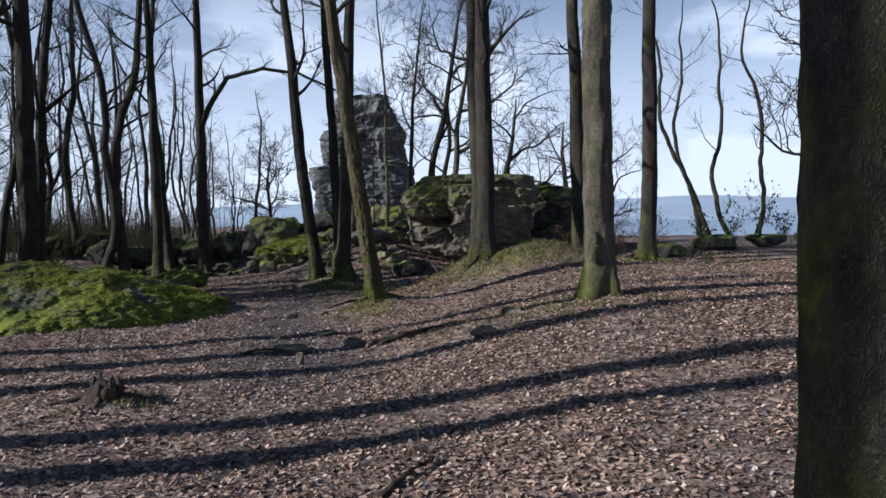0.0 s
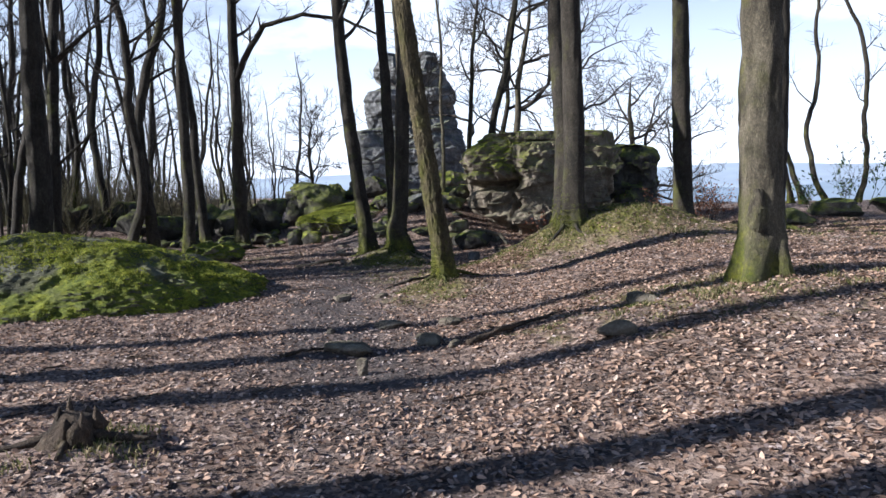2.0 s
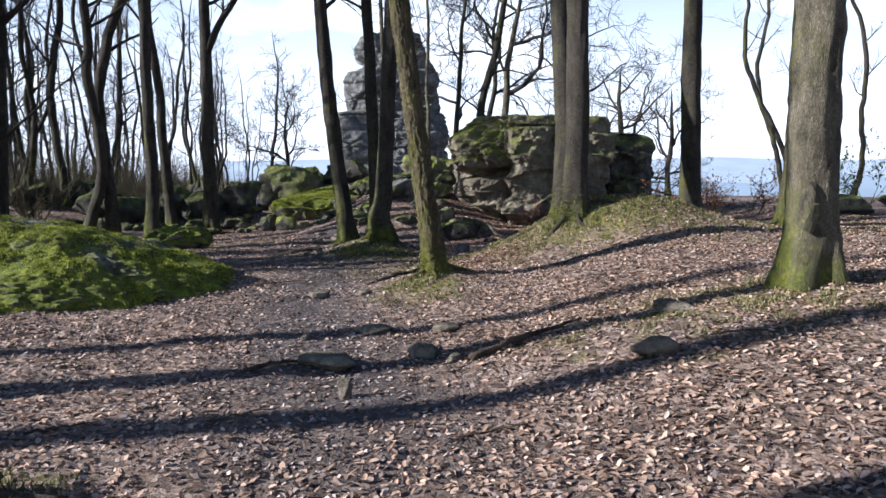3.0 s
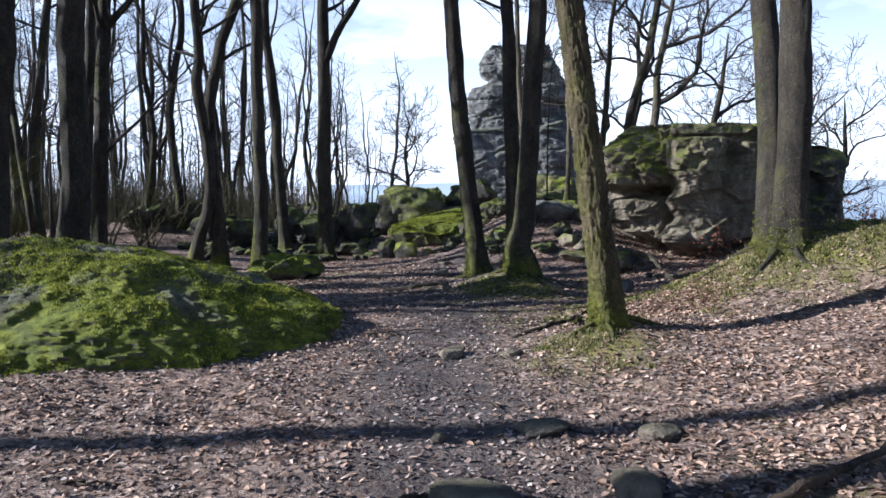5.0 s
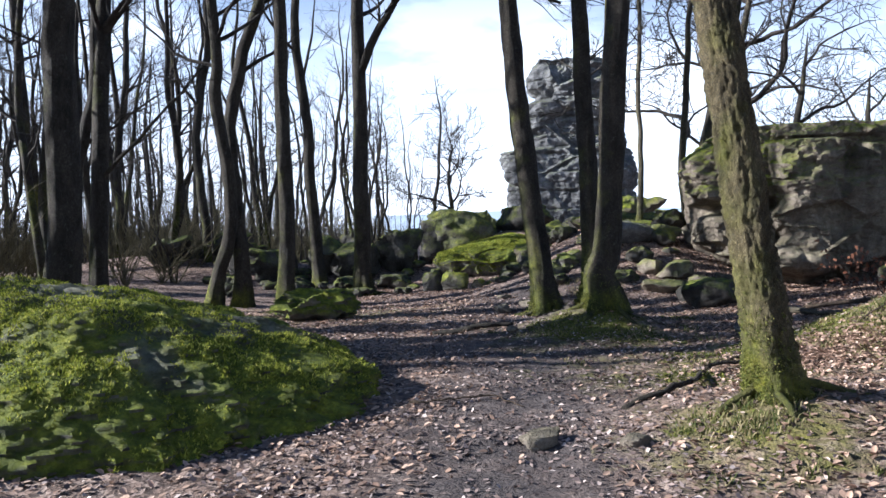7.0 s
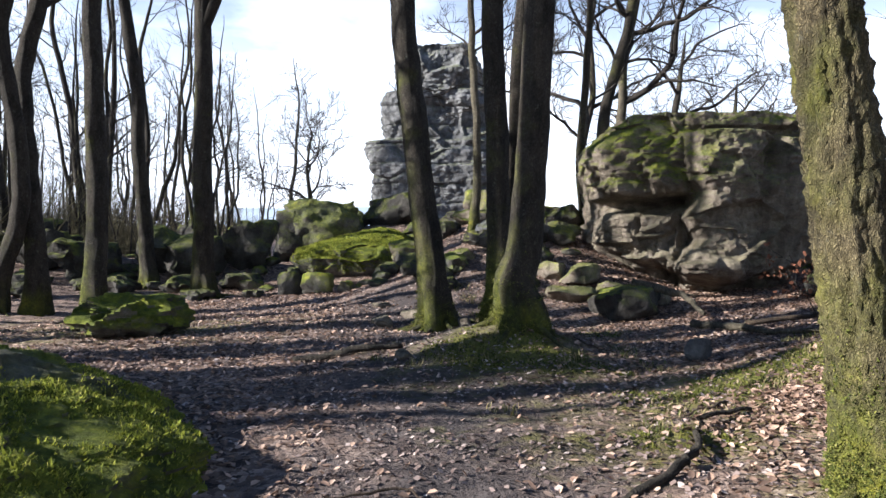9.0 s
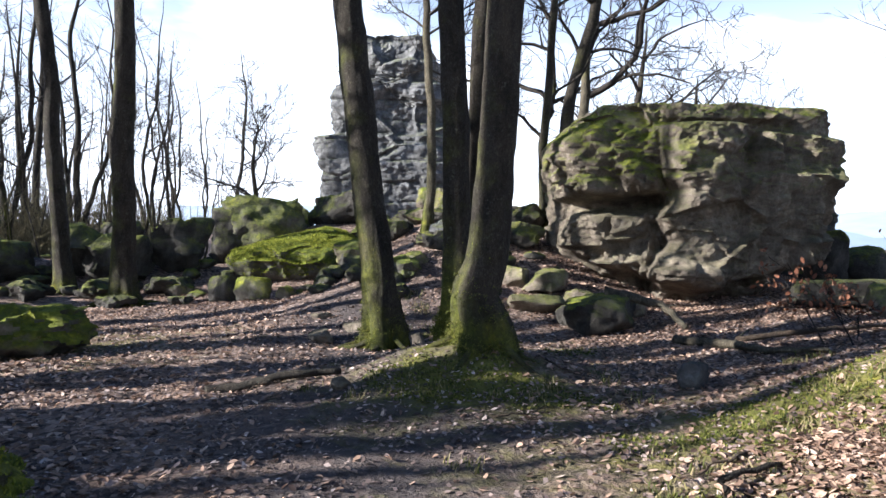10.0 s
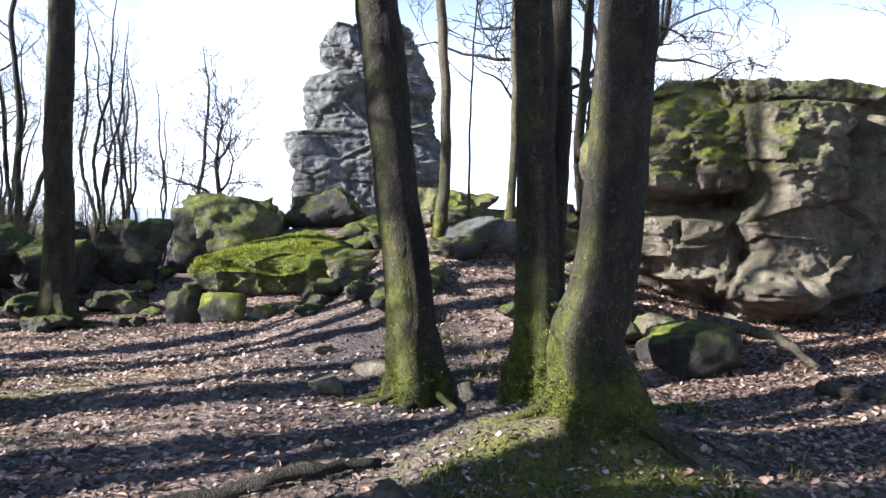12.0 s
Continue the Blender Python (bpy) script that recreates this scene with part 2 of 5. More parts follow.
# darker copy of the tufts for ground and tree feet, shade put into colour
MOSS_DARK = make_island("shade_toned_moss", [(0.0, (0.03, 0.042, 0.010)), (0.5, (0.095, 0.11, 0.02)), (0.85, (0.18, 0.18, 0.035)), (1.0, (0.26, 0.23, 0.08))], 0.9, 0.2)
IVY = make_island("holly_leaves", [(0.0, (0.012, 0.025, 0.008)), (0.7, (0.03, 0.055, 0.016)), (1.0, (0.07, 0.10, 0.03))], 0.35, 0.1)
COPPER = make_island("clinging_copper_leaves", [(0.0, (0.13, 0.05, 0.03)), (0.6, (0.26, 0.11, 0.06)), (1.0, (0.38, 0.20, 0.12))], 0.7, 0.35)
WOOD = make_bark("dead_wood", (0.03, 0.02, 0.014), (0.15, 0.11, 0.075), 30.0, 0.3)


# ---- mesh helpers ----
def smooth(a, b, v):
    t = np.clip((np.asarray(v, float) - a) / (b - a), 0, 1)
    return t * t * (3 - 2 * t)


def fbm(x, y, z, octaves=4, gain=0.5):
    return noise.fractal(Vector((x, y, z)), gain, 2.1, octaves)


def mesh_object(name, verts, faces, mat, attrs=None, smoothed=True):
    me = bpy.data.meshes.new(name)
    me.from_pydata([tuple(map(float, v)) for v in verts], [], faces)
    me.update()
    if smoothed:
        me.polygons.foreach_set("use_smooth", [True] * len(me.polygons))
    for key, values in (attrs or {}).items():
        a = me.attributes.new(key, "FLOAT", "POINT")
        a.data.foreach_set("value", np.asarray(values, dtype=np.float32))
    me.materials.append(mat)
    return new(name, me)


def part_of(ob, parent):
    ob.parent = parent
    return ob


class Tubes:
    """Collects tapering tubes into one mesh."""

    def __init__(self):
        self.v, self.f, self.m = [], [], []

    def add(self, pts, radii, sides=6, bark=None, moss=0.0, cap=True):
        base = len(self.v)
        n = len(pts)
        for i in range(n):
            a, c = pts[max(i - 1, 0)], pts[min(i + 1, n - 1)]
            t = (c - a).normalized()
            u = t.cross(Vector((0.31, 0.95, 0.05)) if abs(t.y) < 0.9 else Vector((1, 0, 0))).normalized()
            w = t.cross(u)
            for k in range(sides):
                th = 2 * math.pi * k / sides
                r = radii[i]
                if bark:
                    r = bark(i, th, r, pts[i])
                p = pts[i] + (u * math.cos(th) + w * math.sin(th)) * r
                self.v.append(p)
                self.m.append(moss(i, th, p) if callable(moss) else moss)
        for i in range(n - 1):
            for k in range(sides):
                k2 = (k + 1) % sides
                self.f.append((base + i * sides + k, base + i * sides + k2, base + (i + 1) * sides + k2, base + (i + 1) * sides + k))
        if cap:
            self.f.append(tuple(base + (n - 1) * sides + k for k in range(sides)))
            self.f.append(tuple(base + k for k in reversed(range(sides))))

    def make(self, name, mat):
        return mesh_object(name, self.v, self.f, mat, {"moss": self.m})


# ---- the lie of the land ----
def path_x(y):
    """The middle of the trodden path."""
    return -0.3 - 2.9 * float(smooth(3, 15, y)) - 2.2 * float(smooth(17, 27, y))


def ground_z(x, y):
    z = 0.02 * min(max(y - 8, 0), 14)
    right = float(smooth(-1.9, 3.2, x))
    z += right * (0.45 + 0.55 * float(smooth(6, 10.5, y))) * (0.62 - 0.30 * float(smooth(16.5, 19.5, y)) * (1 - float(smooth(4, 7, x))))
    z += 0.72 * math.exp(-((x - 1.5) / 1.75) ** 2 - ((y - 16.4) / (1.15 if y < 16.4 else 0.85)) ** 2)
    z += 0.30 * math.exp(-((x + 2.75) / 0.85) ** 2 - ((y - 18.05) / 0.8) ** 2)
    z += 0.20 * math.exp(-((x + 1.3) / 0.75) ** 2 - ((y - 13.8) / 0.75) ** 2)
    z += 0.12 * math.exp(-((x + 3.6) / 0.7) ** 2 - ((y - 7.1) / 0.5) ** 2)
    z -= 0.6 * z * float(smooth(-4.8, -8, x)) * float(smooth(16, 22, y))
    knoll = float(smooth(19.6, 25.0, y)) * float(smooth(-5.6, -3.0, x)) * (1 - float(smooth(-1.6, 0.8, x)))
    back = float(smooth(24.0, 30.0, y)) * float(smooth(-9, -5.5, x)) * (1 - float(smooth(0.5, 5.0, x)))
    z += 1.3 * max(knoll, back)
    z += 0.35 * float(smooth(-9, -18, x))
    z += 0.55 * math.exp(-((y - 27.4) / 1.3) ** 2) * float(smooth(-7.0, -8.6, x)) * float(smooth(-22, -16, x))
    # beyond the rim the hill falls to a broad valley
    d = math.hypot(x, y - 12)
    fall = float(smooth(-22, 0, x)) * float(smooth(-12, 2, y - 0.1 * x))
    z -= fall * (9 * float(smooth(27, 60, d)) + 60 * float(smooth(45, 320, d)))
    if d < 60:
        near = 1 - float(smooth(25, 60, d))
        z += near * (0.05 * noise.noise(Vector((x * 0.55, y * 0.55, 0))) + 0.028 * fbm(x * 1.8, y * 1.8, 1.0, 4) + 0.010 * fbm(x * 7, y * 7, 2.0, 3))
    return z


def on_path(x, y):
    return math.exp(-((x - path_x(y)) / (1.0 if y < 16 else 1.3)) ** 2) * float(smooth(4, 10, y)) * (1 - float(smooth(20.5, 23.5, y)))


def mossy_ground(x, y):
    v = 0.95 * math.exp(-((x - 1.1) / 2.0) ** 2 - ((y - 16.1) / 0.95) ** 2)
    v += 0.75 * math.exp(-((x + 1.5) / 0.55) ** 2 - ((y - 13.4) / 0.7) ** 2)
    v += 0.8 * math.exp(-((x + 2.7) / 0.8) ** 2 - ((y - 17.6) / 0.8) ** 2)
    v += 0.55 * math.exp(-((x - 1.5) / 1.3) ** 2 - ((y - 10.6) / 0.9) ** 2)
    v += 0.7 * math.exp(-((x + 1.7) / 0.9) ** 2 - ((y - 15.2) / 0.35) ** 2)
    v += 0.75 * math.exp(-((x + 1.0 - 1.1 * (y - 16.5)) / 0.8) ** 2 - ((y - 16.5) / 0.6) ** 2)
    v += 0.7 * math.exp(-((x + 2.7) / 0.6) ** 2 - ((y - 17.25) / 0.35) ** 2)
    v += 0.6 * math.exp(-((x + 1.65) / 0.5) ** 2 - ((y - 19.2) / 0.4) ** 2)
    v += 0.6 * math.exp(-((x + 7.2) / 1.3) ** 2 - ((y - 19.6) / 1.0) ** 2)
    v += 0.5 * math.exp(-((x - 5) / 2.5) ** 2 - ((y - 17) / 2.0) ** 2)
    return v


def warp_axis(lo, hi, count, fine, far):
    """Coordinates that lie close together within lo..hi and spread out to far."""
    near = np.linspace(lo, hi, count)
    step = (hi - lo) / (count - 1)
    grow, out, at = 1.12, [], 0.0
    while at < far:
        step *= grow
        at += step
        out.append(at)
    out = np.array(out)
    return np.concatenate([lo - out[::-1], near, hi + out])


gx, gy = warp_axis(-9, 6.5, 230, 0, 2600), warp_axis(0.5, 24, 300, 0, 2600)
gv, gm, gp = [], [], []
for yy in gy:
    for xx in gx:
        gv.append((xx, yy, ground_z(xx, yy)))
        close = abs(xx) < 30 and -10 < yy < 50
        gm.append(mossy_ground(xx, yy) if close else 0.0)
        gp.append(on_path(xx, yy) if close else 0.0)
nx, ny = len(gx), len(gy)
gf = [(j * nx + i, j * nx + i + 1, (j + 1) * nx + i + 1, (j + 1) * nx + i) for j in range(ny - 1) for i in range(nx - 1)]
ground = tagged(mesh_object("ground", gv, gf, GROUND, {"moss": gm, "path": gp}), "leaf-strewn forest floor with a trodden earth path", "ground", kind="structure")


# ---- rocks ----
def loft_rock(name, profile, mat, moss=1.0, strata=0.0, rough=0.12, seed=0.0, around=96, up=60, power=3.2, front=None, cell=0.55):
    """A crag or block: profile rows are (z, left x, right x, front y, back y)."""
    zs = np.array([r[0] for r in profile])
    cols = [np.array([r[i] for r in profile]) for i in range(1, 5)]
    v, att, f = [], [], []
    levels = list(np.linspace(zs[0], zs[-1], up))
    rings = [(z, 1.0) for z in levels] + [(zs[-1] + 0.015 * k, 1 - k / 7) for k in range(1, 7)]
    for z, shrink in rings:
        zz = min(z, zs[-1])
        x0, x1, y0, y1 = (float(np.interp(zz, zs, c)) for c in cols)
        cx, cy, hx, hy = (x0 + x1) / 2, (y0 + y1) / 2, (x1 - x0) / 2, (y1 - y0) / 2
        for k in range(around):
            th = 2 * math.pi * k / around
            c, s = math.cos(th), math.sin(th)
            q = (abs(c) ** power + abs(s) ** power) ** (-1 / power)
            px, py = cx + hx * q * c * shrink, cy + hy * q * s * shrink
            d = rough * fbm(px * 1.1 + seed, py * 1.1, zz * 1.3, 5)
            # angular facets: the nearest of scattered cells pushes its own slab in or out
            cellpos = Vector((px / cell + seed, py / cell, zz / cell * 1.25))
            near = noise.voronoi(cellpos)
            edge = min(1.0, (near[0][1] - near[0][0]) / 0.07)
            d += rough * 2.0 * (noise.cell(near[1][0] * 3.1) - 0.5) * edge - rough * 0.45 * (1 - edge)
            if strata:
                layer = zz * 1.25 + 0.25 * fbm(px * 0.4, py * 0.4, seed, 2)
                d += strata * (noise.cell(Vector((math.floor(layer), seed, 0.5))) - 0.5) - strata * 0.9 * math.exp(-((layer - round(layer)) / 0.06) ** 2)
            d += 0.03 * fbm(px * 6, py * 6, zz * 6, 3)
            nxv, nyv = q * c, q * s
            ln = math.hypot(nxv, nyv) or 1
            if front and nyv < 0:
                d += front(px, zz) * min(1.0, -nyv / ln * 1.6)
            topd = rough * 0.6 * fbm(px * 1.7, py * 1.7, seed, 4) if shrink < 1 or zz > zs[-1] - 0.15 else 0.0
            v.append((px + d * nxv / ln * shrink, py + d * nyv / ln * shrink, z + topd))
            att.append(moss * (1.0 if not front else 0.15 + 0.85 * float(smooth(1.75, 2.2, zz)) * (1 - 0.6 * float(smooth(0.0, 0.6, px)) * (1 - float(smooth(2.9, 3.1, zz)))))) 
    n = len(rings)
    for j in range(n - 1):
        for k in range(around):
            k2 = (k + 1) % around
            f.append((j * around + k, j * around + k2, (j + 1) * around + k2, (j + 1) * around + k))
    f.append(tuple((n - 1) * around + k for k in range(around)))
    ob = mesh_object(name, v, f, mat, {"moss": att})
    ob.data.set_sharp_from_angle(angle=radians(38))
    return ob


def boulder(name, at, size, mat, moss=1.0, seed=0.0, turn=0.0, tilt=0.0, rough=0.18, res=40, flat=2.6, cell=0.6, bare_top=False, cuts=0, plan=0.0):
    """A rounded or slab-like boulder, sunk a little into the ground; size is its half extents."""
    v, f, att = [], [], []
    rot = Euler((radians(tilt), 0, radians(turn))).to_matrix()
    rows, cols = res // 2, res
    sx, sy, sz = size
    rr = random.Random(int(seed * 977) + 3)
    planes = [(Vector((rr.gauss(0, 1), rr.gauss(0, 1), rr.gauss(0, 0.8))).normalized(), rr.uniform(0.68, 0.95)) for _ in range(cuts)]
    if cuts:
        planes.append((Vector((rr.gauss(0, 0.12), rr.gauss(0, 0.12), 1)).normalized(), rr.uniform(0.7, 0.9)))
    for j in range(rows + 1):
        ph = -math.pi / 2 + math.pi * j / rows
        for k in range(cols):
            th = 2 * math.pi * k / cols
            d = Vector((math.cos(ph) * math.cos(th), math.cos(ph) * math.sin(th), math.sin(ph)))
            pl = plan or flat
            q = ((abs(d.x) ** pl + abs(d.y) ** pl) ** (flat / pl) + abs(d.z) ** flat) ** (-1 / flat)
            for pn, cut in planes:
                c = d.dot(pn)
                if c > 0.05:
                    q = min(q, cut / c)
            p = Vector((d.x * q * sx, d.y * q * sy, d.z * q * sz))
            w = p / max(min(size), 0.05) * 0.8 + Vector((seed, seed * 1.7, seed * 0.4))
            near = noise.voronoi(w / cell * 0.42)
            s = 1 + rough * 0.8 * fbm(w.x * 0.7, w.y * 0.7, w.z * 0.7, 4) + rough * 0.9 * (noise.cell(near[1][0] * 2.7) - 0.5) * min(1.0, (near[0][1] - near[0][0]) / 0.12)
            s += 0.028 * fbm(p.x * 4 + seed, p.y * 4, p.z * 4, 5)
            if max(size) < 2:
                s += rough * 0.16 * (abs(fbm(p.x * 5 + seed, p.y * 5, p.z * 8, 3)) - 0.3)
            else:
                s += 0.011 * fbm(p.x * 8, p.y * 8, p.z * 8, 3)
            p = rot @ (p * s)
            v.append(p)
            # bare grey patches on top, which also stand in for shade there
            att.append(moss * (1 - 0.75 * max(0.0, min(1.0, d.z * 4 - 2.6 + 3 * fbm(p.x * 0.9, p.y * 0.9, 3.0, 3)))) if bare_top else moss)
    for j in range(rows):
        for k in range(cols):
            k2 = (k + 1) % cols
            f.append((j * cols + k, j * cols + k2, (j + 1) * cols + k2, (j + 1) * cols + k))
    ob = mesh_object(name, v, f, mat, {"moss": att})
    ob.data.set_sharp_from_angle(angle=radians(42))
    x, y, z = at
    ob.location = (x, y, z)
    return ob


def rest(x, y, half, sunk=0.3):
    return (x, y, ground_z(x, y) + half * (1 - sunk))


def step(v, at, soft=0.03):
    return float(smooth(at - soft, at + soft, v))


def slab(x, z, x0, x1, z0, z1, soft=0.03):
    """1 within a rectangle of the face, falling off over its edges."""
    return step(x, x0, soft) * (1 - step(x, x1, soft)) * step(z, z0, soft) * (1 - step(z, z1, soft))


def block_front(x, z):
    """Relief of the great block's face: out is plus."""
    wob = 0.05 * noise.noise(Vector((x * 2.6, 1.0, z * 2.6)))
    xw, zw = x + wob, z + 0.6 * wob
    d = -0.04
    lip = 1.88 + 0.1 * (x + 1.25) / 1.45
    left, above = 1 - step(xw, 0.04, 0.08), step(zw, lip, 0.04)
    # the upper left chunk bulges and is broken into knobs, over a deep cleft
    knobs = noise.voronoi(Vector((x * 2.7, 5.0, z * 2.7)))[0]
    d += left * above * (0.26 - 0.24 * float(smooth(2.7, 3.15, z)) + 0.30 * (0.32 - min(knobs[0], 0.6)) + 0.10 * fbm(x * 3, 2.0, z * 3, 3))
    d -= left * 0.50 * math.exp(-((zw - lip + 0.11) / 0.10) ** 2) * step(x, -1.2, 0.12)
    d -= 0.14 * left * (1 - above)
    # broken courses under the cleft
    d += 0.15 * slab(xw, zw, -1.2, -0.72, 1.20, 1.70) + 0.20 * slab(xw, zw - 0.10 * x, -0.68, -0.18, 1.36, 1.72)
    d += 0.13 * slab(xw, zw, -0.75, -0.10, 0.98, 1.34) + 0.22 * slab(xw, zw, -0.98, -0.52, 0.80, 1.04) + 0.20 * slab(xw, zw, -0.22, 0.4, 0.78, 0.98)
    # the nose: a proud slab whose left flank faces the sun
    edge = float(np.interp(z, (0.7, 1.0, 1.3, 1.6, 1.75, 2.0, 2.16, 2.9), (-0.1, -0.05, 0.16, -0.04, 0.12, 0.2, 0.06, 0.0))) + 0.5 * wob
    top = 2.93 - 0.07 * abs(x - 0.3) + wob
    nose = step(x, edge, 0.03) * (1 - step(z, top, 0.035))
    d += nose * (0.20 + 0.30 * min(max((x - edge) / 0.2, 0.0), 1.0)) * (1 - 0.55 * float(smooth(0.35, 1.5, x)))
    d -= 0.12 * nose * float(smooth(0.25, 0.0, x - edge)) * float(smooth(2.6, 2.9, z))
    # the recess right of the nose, the ledge below it and the set-back right part
    d -= 0.24 * slab(xw, zw, 1.12, 1.42, 2.22, 2.86, 0.05)
    d -= 0.10 * slab(xw, zw, 1.42, 2.2, 2.26, 3.0, 0.04) + 0.16 * step(xw, 1.68) * step(zw, 2.3, 0.1)
    d += 0.12 * slab(xw, zw, 0.1, 1.66, 2.97, 3.4, 0.03)
    d -= 0.09 * math.exp(-((x - 1.05) / 0.5) ** 2 - ((z - 1.6) / 0.4) ** 2) - 0.12 * math.exp(-((x - 0.75) / 0.22) ** 2 - ((z - 0.9) / 0.3) ** 2)
    d += 0.10 * slab(xw, zw, 1.9, 2.6, 0.9, 1.38, 0.04) - 0.12 * math.exp(-((xw - 1.86 - 0.2 * (z - 1.0)) / 0.035) ** 2) * (1 - step(z, 1.5, 0.2))
    # rough facets, each leaning its own way
    near = noise.voronoi(Vector((x * 1.9, 3.0, z * 1.6)))[1][0]
    d += 0.07 * ((x - near.x / 1.9) * (0.5 + noise.cell(near * 5.3)) + (z - near.z / 1.6) * (noise.cell(near * 7.7) - 0.5) * 1.5)
    d += 0.05 * fbm(x * 4.0, 7.0, z * 4.0, 4)
    # undercut keel
    keel = 0.60 + 0.24 * abs(x - 0.62)
    d -= 0.55 * float(smooth(keel + 0.12, keel - 0.1, z))
    return d


great_block = tagged(loft_rock("rock_block", [
    (0.30, -0.75, 1.9, 22.2, 24.2), (0.62, -0.85, 2.15, 22.0, 24.3), (0.9, -1.08, 2.40, 21.85, 24.4), (1.5, -1.24, 2.47, 21.8, 24.5),
    (2.0, -1.3, 2.47, 21.75, 24.5), (2.4, -1.34, 2.66, 21.75, 24.5), (2.75, -1.26, 2.86, 21.78, 24.5), (3.0, -1.04, 2.86, 21.82, 24.4), (3.2, -0.85, 2.74, 21.9, 24.2)],
    ROCK, 1.0, 0.0, 0.055, 3.0, 420, 200, 5.0, block_front, 0.95), "huge brown limestone block with mossy top on leaf litter", "rock")
rear_block = tagged(loft_rock("rock_block", [
    (0.2, 2.7, 4.5, 25.0, 27.4), (1.5, 2.6, 4.6, 25, 27.5), (2.6, 2.7, 4.65, 25, 27.4), (2.95, 2.9, 4.4, 25.2, 27.2)],
    ROCK_DARK, 1.0, 0.03, 0.1, 5.0, 90, 50, 3.4, None, 0.7), "dark limestone block standing behind the great block", "rock")

pillar = tagged(loft_rock("rock_pillar", [
    (1.0, -7.6, -2.0, 39.3, 43), (1.8, -7.45, -2.1, 39.4, 43), (3.4, -7.6, -2.0, 39.4, 43), (4.0, -7.8, -2.0, 39.4, 42.9), (4.95, -7.95, -2.1, 39.5, 42.8),
    (5.1, -7.3, -2.4, 39.8, 42.8), (6.0, -7.35, -2.5, 39.8, 42.7), (7.0, -7.1, -2.6, 39.9, 42.6), (7.1, -6.6, -2.65, 40.1, 42.5), (7.45, -6.4, -2.75, 40.1, 42.5),
    (7.7, -6.8, -2.9, 39.9, 42.4), (8.15, -6.95, -3.05, 39.9, 42.4), (8.6, -6.7, -3.15, 40.1, 42.3), (8.95, -6.2, -3.6, 40.3, 42.1)],
    ROCK_GREY, 0.5, 0.06, 0.13, 8.0, 240, 200, 4.0, None, 1.9), "tall grey limestone pillar with layered cracks", "rock")

whale = tagged(boulder("mossy_boulder", (-8.0, 14.0, 0.0), (3.65, 2.5, 1.2), ROCK_MOSS, 1.0, 2.0, 0, 0, 0.085, 400, 1.55, 0.9, True, 0, 2.1), "broad low boulder covered in green moss beside the path", "boulder")


# ---- trees ----
def limb_points(start, way, length, n, wobble, lift, rng):
    pts, p, d = [start.copy()], start.copy(), way.normalized()
    for _ in range(n):
        d = (d + Vector((rng.gauss(0, wobble), rng.gauss(0, wobble), rng.gauss(0, wobble * 0.6) + lift))).normalized()
        p = p + d * (length / n)
        pts.append(p.copy())
    return pts


def grow(tubes, start, way, length, r, depth, rng, lift=0.05, wobble=0.16, kids=5, fine=0.0045):
    n = min(max(4, int(length / 0.3)), 11) if depth > 1 else (4 if depth == 1 else 2)
    pts = limb_points(start, way, length, n, wobble, lift, rng)
    radii = [r * (1 - 0.8 * i / n) for i in range(n + 1)]
    tubes.add(pts, radii, 5 if r > 0.04 else 3, cap=False, moss=0.1)
    if depth <= 0:
        return
    for k in range(kids):
        at = rng.uniform(0.25, 1.0)
        i = min(int(at * n), n - 1)
        main = (pts[i + 1] - pts[i]).normalized()
        side = Vector((rng.gauss(0, 1), rng.gauss(0, 1), rng.gauss(0.25, 0.7))).normalized()
        grow(tubes, pts[i], main * 0.75 + side * 0.75, length * rng.uniform(0.35, 0.6), max(radii[i] * 0.55, fine), depth - 1, rng, lift, wobble, kids, fine)


def trunk_line(base, lean, height, bend, rng, low=0.12):
    """Points up a stem that leans by (dx, dy) a metre, with slow bends."""
    pts, z = [], -0.25
    ph = rng.uniform(0, 6)
    while z < height:
        w = bend * math.sin(z * 0.55 + ph) - bend * math.sin(ph) + (0.02 + 0.3 * bend) * (noise.noise(Vector((z * 0.9, ph, 1.0))) + 0.4 * noise.noise(Vector((z * 2.3, ph, 4.0)))) * min(z + 0.25, 1.0)
        w += 0.32 * bend * (math.sin(z * 1.35 + 2.1 * ph) - math.sin(2.1 * ph))
        pts.append(Vector((base[0] + lean[0] * z + w, base[1] + lean[1] * z + bend * 0.7 * (math.cos(z * 0.45 + ph) - math.cos(ph)), base[2] + z)))
        z += low if z < 4.5 else 0.45
    return pts


